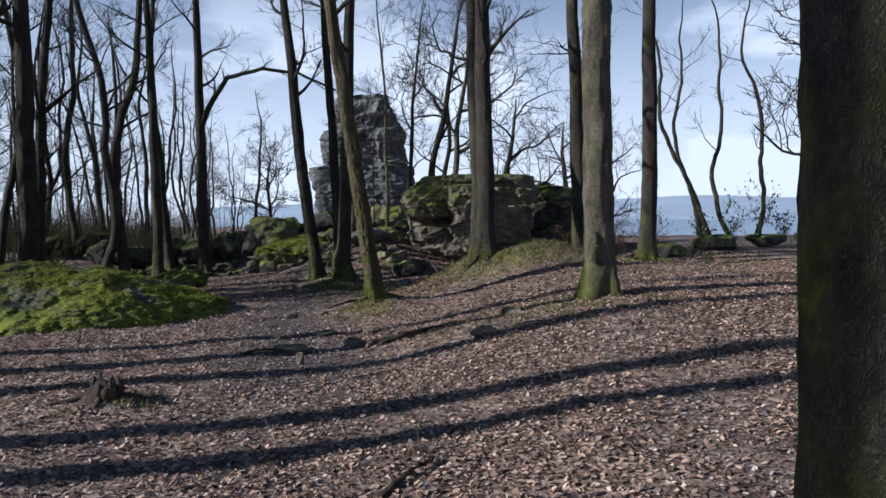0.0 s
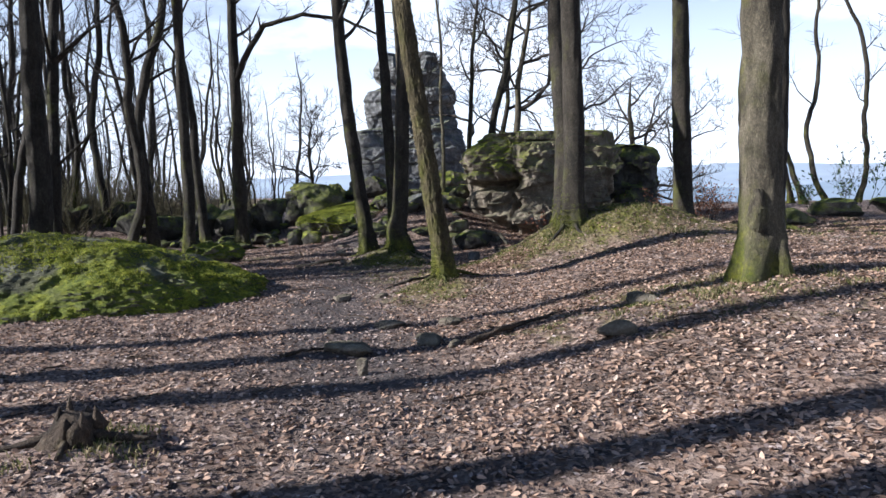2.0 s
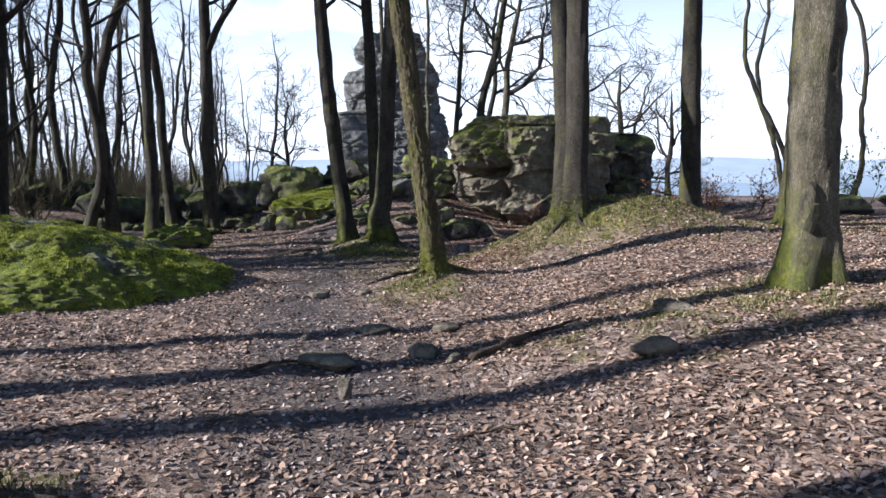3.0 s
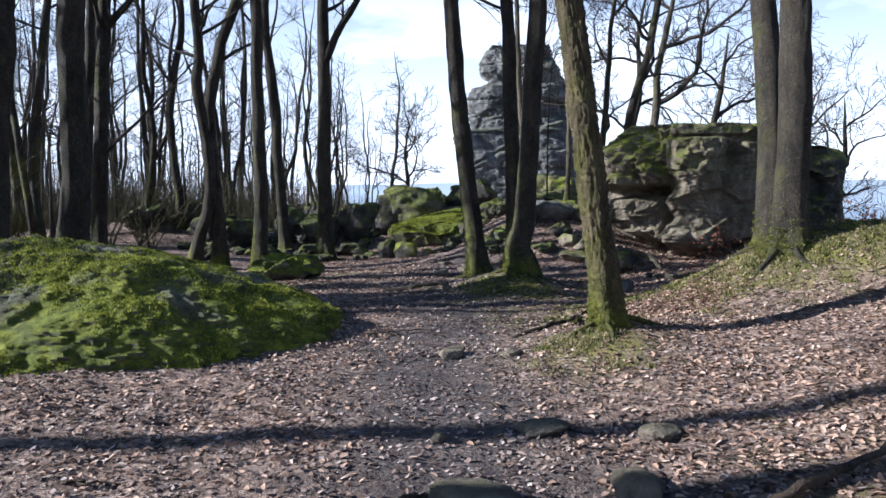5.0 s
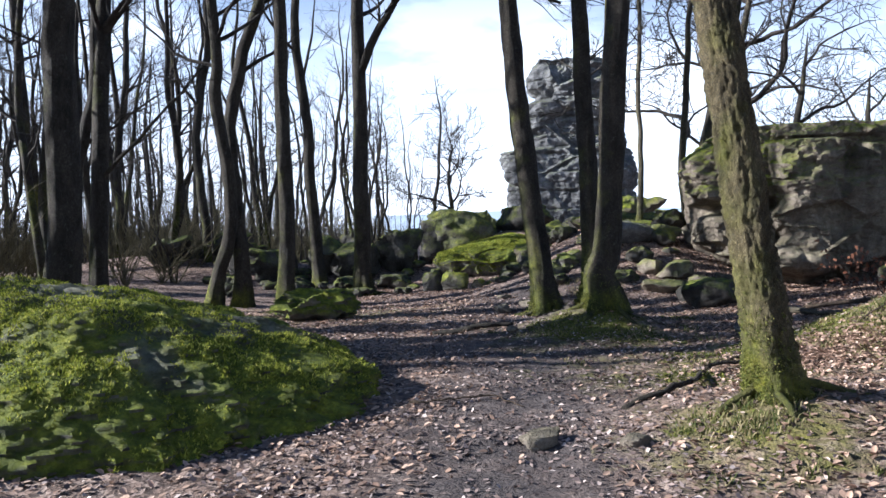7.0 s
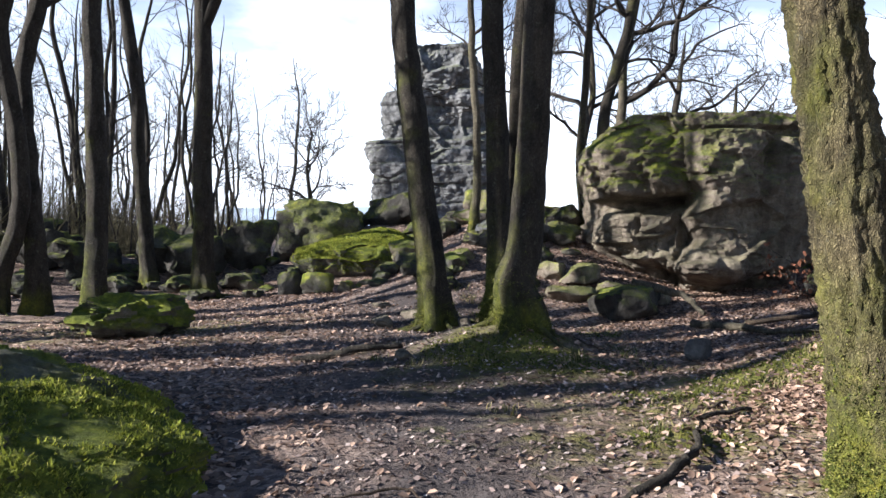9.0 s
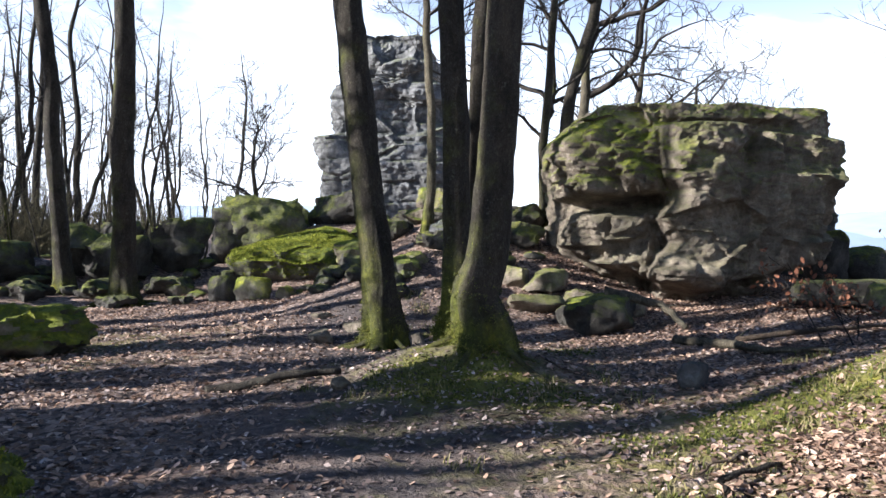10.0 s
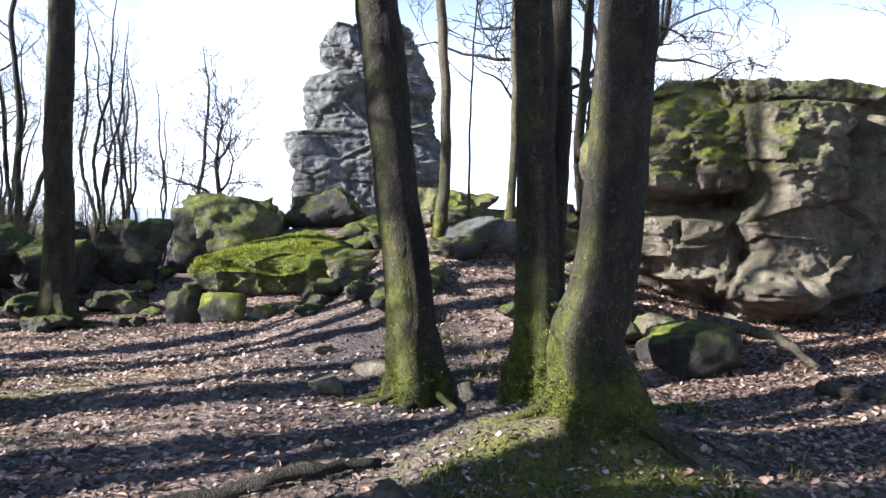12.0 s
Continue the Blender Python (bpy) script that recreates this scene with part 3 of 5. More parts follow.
def add_stem(tubes, pts, r, height, sides, flare, rough, seed, mossy, lobes=5, flaky=0.0):
    z0 = pts[0].z + 0.25

    def bark(i, th, rad, p):
        h = max(p.z - z0, 0)
        lobe = flare * math.exp(-h / 0.3) * (0.5 + 0.45 * math.cos(lobes * th + seed + 0.7 * math.sin(2 * th)))
        grain = rough * (1.5 * fbm(math.cos(th) * 1.5 + seed, math.sin(th) * 1.5, p.z * 1.1, 4) + 0.6 * fbm(math.cos(th) * 9 + seed, math.sin(th) * 9, p.z * 5, 3))
        if flaky and h < 5:
            near = noise.voronoi(Vector((math.cos(th) * 5.5, math.sin(th) * 5.5, p.z * 26)))[0]
            grain += flaky * (min(near[1] - near[0], 0.5) - 0.2 + 0.5 * noise.noise(Vector((math.cos(th) * 6, math.sin(th) * 6, p.z * 30))))
        return rad * (1 + lobe + grain)

    def moss(i, th, p):
        h = max(p.z - z0, 0)
        # moss grows thicker towards the sun's side, also brightening the sunlit trunk edges
        sun_side = 0.5 - 0.5 * (p - pts[i]).x / max((p - pts[i]).length, 0.01)
        return mossy * 0.85 * math.exp(-h / 0.35) + mossy * sun_side * (0.42 * math.exp(-h / 3.0) + 0.8 * max(0, fbm(p.x * 2.5, p.y * 2.5, p.z * 0.9 + seed, 3)))

    radii = [r * (1 - 0.45 * min(max(p.z - z0, 0) / height, 1) - 0.43 * min(max(p.z - z0, 0) / height, 1) ** 3) for p in pts]
    tubes.add(pts, radii, sides, bark, moss)
    return radii


def tree(label, x, y, r, height=13.0, lean=(0, 0), bend=0.05, seed=1, mat=None, stems=(), limbs=9, first=4.0, sides=20, flare=0.9, rough=0.07, mossy=1.0, extra=(), depth=3, kids=4, group="", reach=1.0, flaky=0.0, roots=0, fine=0.006, elbow=0.0):
    rng = random.Random(seed)
    mat = mat or BARK
    z = ground_z(x, y)
    top = new("tree")
    top.location = (x, y, z)
    tagged(top, label, "tree", group)
    crown = Tubes()
    for si, (dx, dy, sr, sl, sh) in enumerate(((0, 0, r, lean, height), *stems)):
        tb = Tubes()
        pts = trunk_line((dx, dy, 0), sl, sh, bend, rng, 0.028 if flaky else 0.1)
        if elbow and si == 0:
            for p in pts:
                p.x -= elbow * math.exp(-((p.z - 0.38) / 0.2) ** 2)
        radii = add_stem(tb, pts, sr, sh, sides, flare, rough, seed + si * 3.3, mossy, 5, flaky)
        part_of(tb.make("trunk", mat), top)
        for k in range(limbs if si == 0 else limbs // 2 + 1):
            at = rng.uniform(first, sh * 0.97)
            i = min(range(len(pts)), key=lambda q: abs(pts[q].z - at))
            th = rng.uniform(0, 2 * math.pi)
            up = rng.uniform(0.25, 0.9)
            grow(crown, pts[i], Vector((math.cos(th), math.sin(th), up)), reach * rng.uniform(1.6, 3.6) * (1 - 0.4 * at / sh), max(radii[i] * 0.42, 0.015), depth, rng, 0.06, 0.17, kids, fine)
    part_of(tagged(crown.make("crown", TWIG), kind="stuff"), top)
    for k in range(roots):
        th = 2 * math.pi * (k + rng.uniform(-0.3, 0.3)) / roots
        tb, pts, q, go = Tubes(), [], Vector((math.cos(th), math.sin(th), 0)) * r * 0.6, th
        length = r * rng.uniform(3.5, 7.0)
        for i in range(9):
            u = i / 8
            gz = ground_z(x + q.x, y + q.y) - z
            pts.append(Vector((q.x, q.y, gz + 0.8 * r * (1 - u) ** 4 + 0.0 - 0.07 * u * u)))
            go += rng.gauss(0, 0.22)
            q = q + Vector((math.cos(go), math.sin(go), 0)) * length / 8
        tb.add(pts, [r * 0.2 * (1 - 0.75 * i / 8) * rng.uniform(0.85, 1.15) for i in range(9)], 9, moss=mossy * 0.75)
        part_of(tb.make("root", mat), top)
    for bpts, br in extra:
        tb = Tubes()
        p = [Vector(q) for q in bpts]
        fine = []
        for a, c in zip(p, p[1:]):
            fine += [a.lerp(c, t / 4) + Vector((rng.gauss(0, 0.012), 0, rng.gauss(0, 0.012))) for t in range(4)]
        fine.append(p[-1])
        rr = [br * (1 - 0.75 * i / len(fine)) for i in range(len(fine))]
        tb.add(fine, rr, 8, moss=0.2)
        for i in range(5, len(fine), 2):
            way = (fine[i] - fine[i - 1]).normalized() + Vector((rng.gauss(0, 0.6), rng.gauss(0, 0.6), rng.gauss(0.2, 0.5)))
            grow(tb, fine[i], way, rng.uniform(0.6, 1.5), rr[i] * 0.5, 2, rng, 0.04, 0.18, 4)
        part_of(tb.make("limb", mat), top)
    return top


B = "dark beech tree with bare branches and moss at its foot"
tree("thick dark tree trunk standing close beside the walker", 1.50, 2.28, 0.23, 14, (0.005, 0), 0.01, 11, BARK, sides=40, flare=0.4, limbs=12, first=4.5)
stout = tree("stout grey-green tree with a burl low on its trunk", 2.35, 10.85, 0.235, 14, (0.012, 0), 0.03, 12, BARK_PALE, sides=40, mossy=1.3, rough=0.10, first=5.0, flare=0.75)
burl = boulder("burl", (0, 0, 0), (0.13, 0.10, 0.26), BARK_PALE, 0.4, 4.0, 20, 0, 0.2, 36, 2.0)
burl.parent, burl.location = stout, (-0.10, -0.19, 0.72)
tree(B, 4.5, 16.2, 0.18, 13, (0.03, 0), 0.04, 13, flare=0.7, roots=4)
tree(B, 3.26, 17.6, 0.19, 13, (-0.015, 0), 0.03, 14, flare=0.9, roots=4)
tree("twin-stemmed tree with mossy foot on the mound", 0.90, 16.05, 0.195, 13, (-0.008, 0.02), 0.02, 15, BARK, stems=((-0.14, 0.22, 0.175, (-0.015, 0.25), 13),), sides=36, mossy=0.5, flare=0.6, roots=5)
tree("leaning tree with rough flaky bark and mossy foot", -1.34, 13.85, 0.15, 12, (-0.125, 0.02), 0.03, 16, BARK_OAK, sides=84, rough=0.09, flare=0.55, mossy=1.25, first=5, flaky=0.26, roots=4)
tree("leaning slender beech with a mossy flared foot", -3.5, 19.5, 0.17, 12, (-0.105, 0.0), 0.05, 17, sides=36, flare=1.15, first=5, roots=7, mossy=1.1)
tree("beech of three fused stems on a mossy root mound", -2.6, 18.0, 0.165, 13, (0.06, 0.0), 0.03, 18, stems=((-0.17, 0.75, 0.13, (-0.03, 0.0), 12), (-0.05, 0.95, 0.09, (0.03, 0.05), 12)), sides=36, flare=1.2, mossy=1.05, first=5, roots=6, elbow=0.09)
tree("beech with a long arching side limb and mossy roots", -8.2, 24.1, 0.19, 13, (-0.005, 0), 0.02, 19, sides=30, flare=0.9, first=5.5, roots=7, mossy=1.3,
     extra=((((0, 0, 5.0), (0.45, -0.1, 5.85), (1.0, -0.2, 6.6), (2.2, -0.3, 6.85), (3.4, -0.3, 6.65), (4.6, -0.3, 6.1)), 0.105),))
tree("slender beech with spreading mossy roots", -8.2, 20.3, 0.14, 13, (-0.012, 0), 0.03, 20, sides=26, flare=1.0, mossy=1.5, first=5, roots=9)
tree(B, -9.9, 25.5, 0.15, 13, (-0.02, 0), 0.14, 21, first=5, roots=4)
tree("curved double-stemmed tree with mossy bark", -10.1, 21.0, 0.13, 12, (-0.03, 0), 0.30, 22, stems=((0.5, 0.2, 0.15, (0.05, 0.02), 12),), first=4.5, roots=4)
tree(B, -10.0, 17.0, 0.23, 14, (0.01, 0), 0.06, 23, sides=26, first=5)
tree(B, -10.15, 15.6, 0.19, 14, (0.0, 0), 0.10, 24, stems=((-0.45, 0.1, 0.12, (-0.02, 0), 13),), first=5)
tree("leaning tree with forked stems", -10.4, 18.2, 0.14, 12, (0.06, 0.02), 0.06, 25, first=3.5, extra=((((0.1, 0, 2.2), (0.7, 0, 2.7), (1.4, 0, 3.3), (2.0, 0.1, 3.9)), 0.035),))
tree(B, -11.2, 16.2, 0.15, 13, (0.09, 0.02), 0.14, 26)
# slim trees on the rise round the pillar and behind the block
S = "slim crooked young tree on the rocky rise"
tree(S, -3.15, 23.7, 0.075, 9, (-0.03, 0), 0.12, 31, BARK_PALE, mossy=1.5, first=2.5, limbs=7, sides=14)
tree(S, -2.1, 24.6, 0.06, 9, (0.02, 0), 0.14, 32, BARK_PALE, mossy=1.5, first=2.5, limbs=6, sides=12)
tree(S, -2.6, 25.4, 0.022, 4.6, (0.06, 0), 0.12, 33, limbs=4, first=1.6, sides=8)
O = "wide-spreading bare oak behind the great block"


def crooked(tubes, start, way, length, r, depth, rng, kids=5, fine=0.011):
    """A gnarled limb that bends at every node, with limbs of its own."""
    n = min(max(4, int(length / 0.24)), 12)
    pts, d = [start.copy()], way.normalized()
    for i in range(n):
        d = (d + Vector((rng.gauss(0, 0.27), rng.gauss(0, 0.2), rng.gauss(0.045, 0.22)))).normalized()
        pts.append(pts[-1] + d * (length / n))
    radii = [max(r * (1 - 0.72 * i / n), fine * 0.7) for i in range(n + 1)]
    tubes.add(pts, radii, 6 if r > 0.05 else 4 if r > 0.02 else 3, cap=False, moss=0.15)
    if depth <= 0:
        return
    for k in range(kids):
        i = min(1 + int((k + rng.uniform(0.1, 0.9)) * n / kids), n)
        main = (pts[i] - pts[i - 1]).normalized()
        side = Vector((rng.gauss(0, 1), rng.gauss(0, 0.8), rng.gauss(0.2, 0.6))).normalized()
        crooked(tubes, pts[i], main * 0.8 + side * 0.85, length * rng.uniform(0.38, 0.62), max(radii[i] * 0.62, fine), depth - 1, rng, kids, fine)


def oak(label, x, y, stem, r, seed, limbs, depth=3, kids=5, mat=None, fine=0.011):
    """A gnarled bare tree: stem gives (height, sideways) of its bends, limbs the height, heading, rise, length and thickness of the main limbs."""
    rng = random.Random(seed)
    top = new("tree")
    top.location = (x, y, ground_z(x, y))
    tagged(top, label, "tree")
    hs, ws = zip(*stem)
    pts = [Vector((float(np.interp(h, hs, ws)) + 0.03 * noise.noise(Vector((h * 1.5, seed, 0))), 0.12 * noise.noise(Vector((h * 0.5, seed, 3))), h)) for h in np.arange(-0.3, hs[-1] + 0.01, 0.18)]
    tb, crown = Tubes(), Tubes()
    tb.add(pts, [r * (1 - 0.35 * max(p.z, 0) / hs[-1] - 0.6 * (max(p.z, 0) / hs[-1]) ** 3) * (1 + 0.5 * math.exp(-max(p.z, 0) / 0.25)) for p in pts], 14, lambda i, th, q, p: q * (1 + 0.12 * fbm(math.cos(th) * 2 + seed, math.sin(th) * 2, p.z * 1.5, 3)), lambda i, th, p: 0.25 + 0.6 * math.exp(-max(p.z, 0) / 0.6))
    part_of(tb.make("trunk", mat or BARK), top)
    for h, heading, rise, length, thick in limbs:
        p = min(pts, key=lambda q: abs(q.z - h))
        th = radians(heading)
        crooked(crown, p, Vector((math.cos(th), math.sin(th), rise)), length, thick, depth, rng, kids, fine)
    part_of(tagged(crown.make("crown", TWIG), kind="stuff"), top)
    return top


G = "gnarled dark tree rising behind the rocks"
oak(G, -0.62, 25.7, ((-0.3, 0), (1.6, 0.0), (2.8, 0.1), (4.2, 0.5), (5.6, 0.75), (9, 1.3)), 0.13, 401, ((3.4, 10, 0.5, 2.4, 0.06), (4.6, 200, 0.6, 2.2, 0.05), (5.6, 30, 0.7, 2.6, 0.06), (6.6, 150, 0.8, 2.4, 0.05), (7.6, -30, 0.8, 2.2, 0.05)))
oak("pale mossy oak with a limb over the great block", 0.2, 28.6, ((-0.3, 0), (1.4, 0.0), (2.6, 0.15), (4.0, 0.2), (6.0, 0.6), (8, 0.7)), 0.13, 402, ((2.9, 0, 0.62, 4.2, 0.085), (3.6, 190, 0.7, 2.2, 0.05), (4.5, 5, 0.8, 3.2, 0.07), (5.6, 160, 0.7, 2.6, 0.05), (6.4, -20, 0.6, 3.0, 0.06)), mat=BARK_PALE)
oak(G, -1.15, 23.9, ((-0.3, 0), (1.4, -0.12), (2.6, -0.02), (4.2, 0.05), (8, 0.5)), 0.075, 403, ((1.9, 20, 1.3, 3.0, 0.05), (3.4, 170, 0.9, 1.8, 0.035), (4.6, 20, 0.8, 2.0, 0.035)), kids=4)
oak(G, -0.1, 31.5, ((-0.3, 0), (2.0, -0.1), (3.5, 0.2), (5.5, 0.1), (8, 0.6)), 0.11, 407, ((2.2, 190, 0.6, 2.6, 0.05), (3.2, 0, 0.6, 3.2, 0.06), (4.6, 170, 0.7, 2.6, 0.05), (5.6, 20, 0.7, 2.6, 0.05)))
oak(O, 2.9, 33.5, ((-0.3, 0), (1.5, 0.1), (3.0, -0.2), (4.5, 0.1), (6.5, 0.3)), 0.15, 404, ((1.6, 185, 0.35, 3.2, 0.08), (2.0, -5, 0.4, 3.6, 0.085), (2.8, 150, 0.8, 3.0, 0.07), (3.4, 20, 0.7, 3.2, 0.07), (4.4, 200, 0.9, 2.6, 0.055), (5.2, 0, 0.9, 2.6, 0.05)))
oak(O, 5.6, 36.5, ((-0.3, 0), (1.2, 0.1), (2.4, 0.3), (4.5, 0.1), (6, 0.2)), 0.17, 405, ((0.9, 0, 0.15, 3.6, 0.085), (1.2, 185, 0.3, 3.4, 0.085), (1.9, 10, 0.45, 3.8, 0.09), (2.4, 165, 0.6, 3.4, 0.08), (3.2, -10, 0.8, 3.2, 0.07), (3.8, 150, 0.9, 2.8, 0.06), (4.6, 20, 1.0, 2.4, 0.05)))
oak(O, 8.4, 38.0, ((-0.3, 0), (1.2, -0.1), (2.4, 0.1), (5, 0.0)), 0.13, 406, ((0.8, 190, 0.1, 3.2, 0.07), (1.0, 0, 0.1, 2.8, 0.06), (1.7, 170, 0.5, 3.0, 0.07), (2.2, 10, 0.5, 2.8, 0.06), (3.0, 180, 0.9, 2.4, 0.05), (3.6, 0, 1.0, 2.2, 0.05)))
oak("bare tree with low drooping twigs at the clearing's edge", 10.4, 17.5, ((-0.3, 0), (1.5, -0.1), (3, 0.1), (7, 0)), 0.15, 409, ((1.3, 185, 0.0, 2.8, 0.05), (1.9, 170, 0.1, 3.4, 0.06), (2.5, 195, 0.15, 3.2, 0.06), (3.2, 180, 0.3, 3.6, 0.065), (4.0, 170, 0.3, 3.4, 0.06), (4.8, 190, 0.5, 3.0, 0.05), (3.6, 20, 0.5, 2.6, 0.05)))
rise = 1.5 - ground_z(-11.3, 45)
oak("small many-branched bare tree on the skyline", -11.3, 45, ((-0.3, 0), (rise + 1.4, 0.05), (rise + 2.8, -0.1), (rise + 4.8, 0.2)), 0.14, 408, ((rise + 1.2, 190, 0.6, 2.8, 0.07), (rise + 1.5, 0, 0.7, 2.8, 0.07), (rise + 2.2, 160, 1.0, 2.6, 0.06), (rise + 2.7, 20, 1.0, 2.6, 0.06), (rise + 3.5, 170, 1.4, 2.2, 0.05), (rise + 3.9, 0, 1.4, 2.2, 0.05), (rise + 0.6, 175, 0.3, 2.4, 0.05), (rise + 0.8, 5, 0.3, 2.2, 0.05)), kids=5, fine=0.014)
for i, (x, y, lean) in enumerate(((10.7, 29.9, -0.24), (11.7, 30.3, -0.10), (12.9, 30.5, -0.01), (10.9, 31.5, -0.08))):
    tree("slim sinuous birch at the edge of the slope", x, y, 0.10, 11, (lean, 0), 0.42, 41 + i, limbs=6, first=3.5, sides=12, depth=2, fine=0.008)

# the forest beyond: a few kinds, copied
F = "bare forest tree with slim dark trunk"
kinds = []
for i, (r, h, bend, fork) in enumerate(((0.14, 13, 0.24, ()), (0.11, 12, 0.36, ((0.25, 0.1, 0.085, (0.07, 0.02), 11),)), (0.16, 14, 0.20, ()), (0.075, 10, 0.30, ((-0.2, 0.1, 0.06, (-0.09, 0.03), 9),)), (0.10, 12, 0.34, ()), (0.12, 12, 0.22, ((0.2, -0.15, 0.09, (0.10, -0.03), 11), (-0.25, 0.1, 0.07, (-0.08, 0.02), 10))))):
    kinds.append(tree(F, -14 - 3 * i, 27 + 2 * i, r, h, ((-0.03, 0.04, 0.0, 0.02, -0.05, 0.0)[i], 0.01), bend, 61 + i, stems=fork, limbs=9, first=2.6, sides=10, depth=2, kids=5, group="forest trees", flare=0.5, fine=0.008, mossy=1.3))
rng = random.Random(5)
placed = [(-14 - 3 * i, 27 + 2 * i) for i in range(6)]
tries = 0
while len(placed) < 88 and tries < 9000:
    tries += 1
    x, y = rng.uniform(-48, -8), rng.uniform(6, 62)
    if x > -11.8 and y < 28 or x > -13 and y > 44 or y < 10 and x > -11:
        continue
    if y > 26 and x > -9 - (y - 26) * 0.18 or y < 6.5 - 0.72 * (x + 2):
        continue
    if any((x - a) ** 2 + (y - b) ** 2 < 1.1 for a, b in placed):
        continue
    placed.append((x, y))
    s = rng.uniform(0.75, 1.15)
    k = rng.choice(kinds)
    lean_x, lean_y, spin = rng.uniform(-3, 3), rng.uniform(-3, 3), rng.uniform(0, 360)
    if x < -15 and y < 25 and int(-x * 10) % 5 < 2:
        continue  # the wood is thinner towards the sunny side
    copy_thing(k, pose(x, y, ground_z(x, y) - 0.05, lean_x, lean_y, spin) @ Matrix.Diagonal((s, s, s, 1)))

# an unseen stand on the sunny side, placed so its long shadows cross the clearing
tall = tree("tall bare tree of the unseen sunny stand", -9.6, 3.4, 0.2, 15, (0.0, 0.01), 0.04, 66, limbs=5, first=8.0, sides=12, depth=2, kids=5, group="forest trees")
shade = [(-10.2, 4.25), (-13.2, 5.8), (-11.4, 7.4), (-8.6, -0.25), (-12.4, -1.3), (-15.3, 13.1), (-17.5, 13.0), (-18, 7.2), (-16.0, 13.75)]
for i, (x, y) in enumerate(shade):
    s = rng.uniform(0.95, 1.25)
    copy_thing(tall, pose(x, y, ground_z(x, y) - 0.05, rng.uniform(-2, 2), rng.uniform(-2, 2), rng.uniform(0, 360)) @ Matrix.Diagonal((s, s, s, 1)))

# slim copies added out of view, whose shadows stripe the path
for i, (x, y) in enumerate(((-19.3, 12.0), (-17.4, 14.9), (-18.6, 15.3))):
    s = 0.8 + 0.05 * (i % 5)
    copy_thing(kinds[(4, 0, 3)[i % 3]], pose(x, y, ground_z(x, y) - 0.05, 0, 0, 67 * i) @ Matrix.Diagonal((s, s, s, 1)))
# widened short copies added out of view, left of the broad boulder, to shade its back
for x, y, s, spin in ((-13.4, 12.9, 0.46, 20), (-13.9, 13.5, 0.42, 110), (-14.6, 12.7, 0.48, 200), (-13.2, 13.9, 0.45, 300), (-14.2, 14.2, 0.46, 60), (-13.0, 12.3, 0.38, 160)):
    copy_thing(kinds[(2, 5)[spin % 40 == 0]], pose(x, y, ground_z(x, y) - 0.05, 0, 0, spin) @ Matrix.Diagonal((s * 1.9, s * 1.9, s, 1)))


# ---- rocks, stones and roots ----
def rock(label, x, y, size, mat, seed, name="rock", sunk=0.3, turn=0.0, tilt=0.0, rough=0.22, res=52, flat=3.2, moss=1.0, lift=0.0, cell=0.6, cuts=15):
    at = rest(x, y, size[2], sunk)
    return tagged(boulder(name, (at[0], at[1], at[2] + lift), size, mat, moss, seed, turn, tilt, rough * (0.45 if cuts else 1.0), res, flat, cell, False, cuts), label, "rock")


mossrock = tagged(loft_rock("mossy_boulder", [
    (0.10, -6.35, -4.6, 25.75, 27.3), (0.30, -6.65, -4.5, 25.6, 27.4), (0.52, -6.95, -4.35, 25.32, 27.5), (0.80, -7.0, -4.3, 25.2, 27.6),
    (0.98, -6.9, -4.35, 25.3, 27.6), (1.12, -6.6, -4.5, 25.7, 27.5), (1.24, -6.1, -4.7, 26.2, 27.4), (1.36, -5.7, -4.85, 26.6, 27.3)],
    ROCK_MOSS, 1.0, 0.0, 0.055, 11.0, 170, 70, 3.4, None, 0.6), "flat-topped boulder capped with bright moss", "boulder")
rock("grey-green rounded boulder behind the mossy one", -7.0, 29.2, (1.25, 0.95, 0.85), ROCK_MOSS, 2.2, "boulder", 0.05, 20, 0, 0.5, 90, 2.2, 0.7, lift=-0.25, cuts=10)
rock("dark squarish rock beside the path", -6.5, 24.0, (0.27, 0.25, 0.27), ROCK_DARK, 3.1)
rock("small mossy rock beside the path", -5.95, 23.7, (0.36, 0.28, 0.27), ROCK_MOSS, 4.4)
rock("small mossy rock beside the path", -5.4, 23.6, (0.2, 0.16, 0.14), ROCK_MOSS, 5.4)
rock("mossy stone at the path's edge", -7.1, 19.1, (0.7, 0.48, 0.27), ROCK_MOSS, 6.6, "mossy_boulder", 0.25, 30, 0, 0.3, 70, 2.1, cuts=0)
rock("pale flat slab on the rocky slope", -2.5, 23.2, (0.75, 0.5, 0.3), ROCK_GREY, 7.0, "rock_slab", 0.5, 10, -10, 0.22, 60, 2.6, 0.6)
J = "jagged limestone rock on the slope"
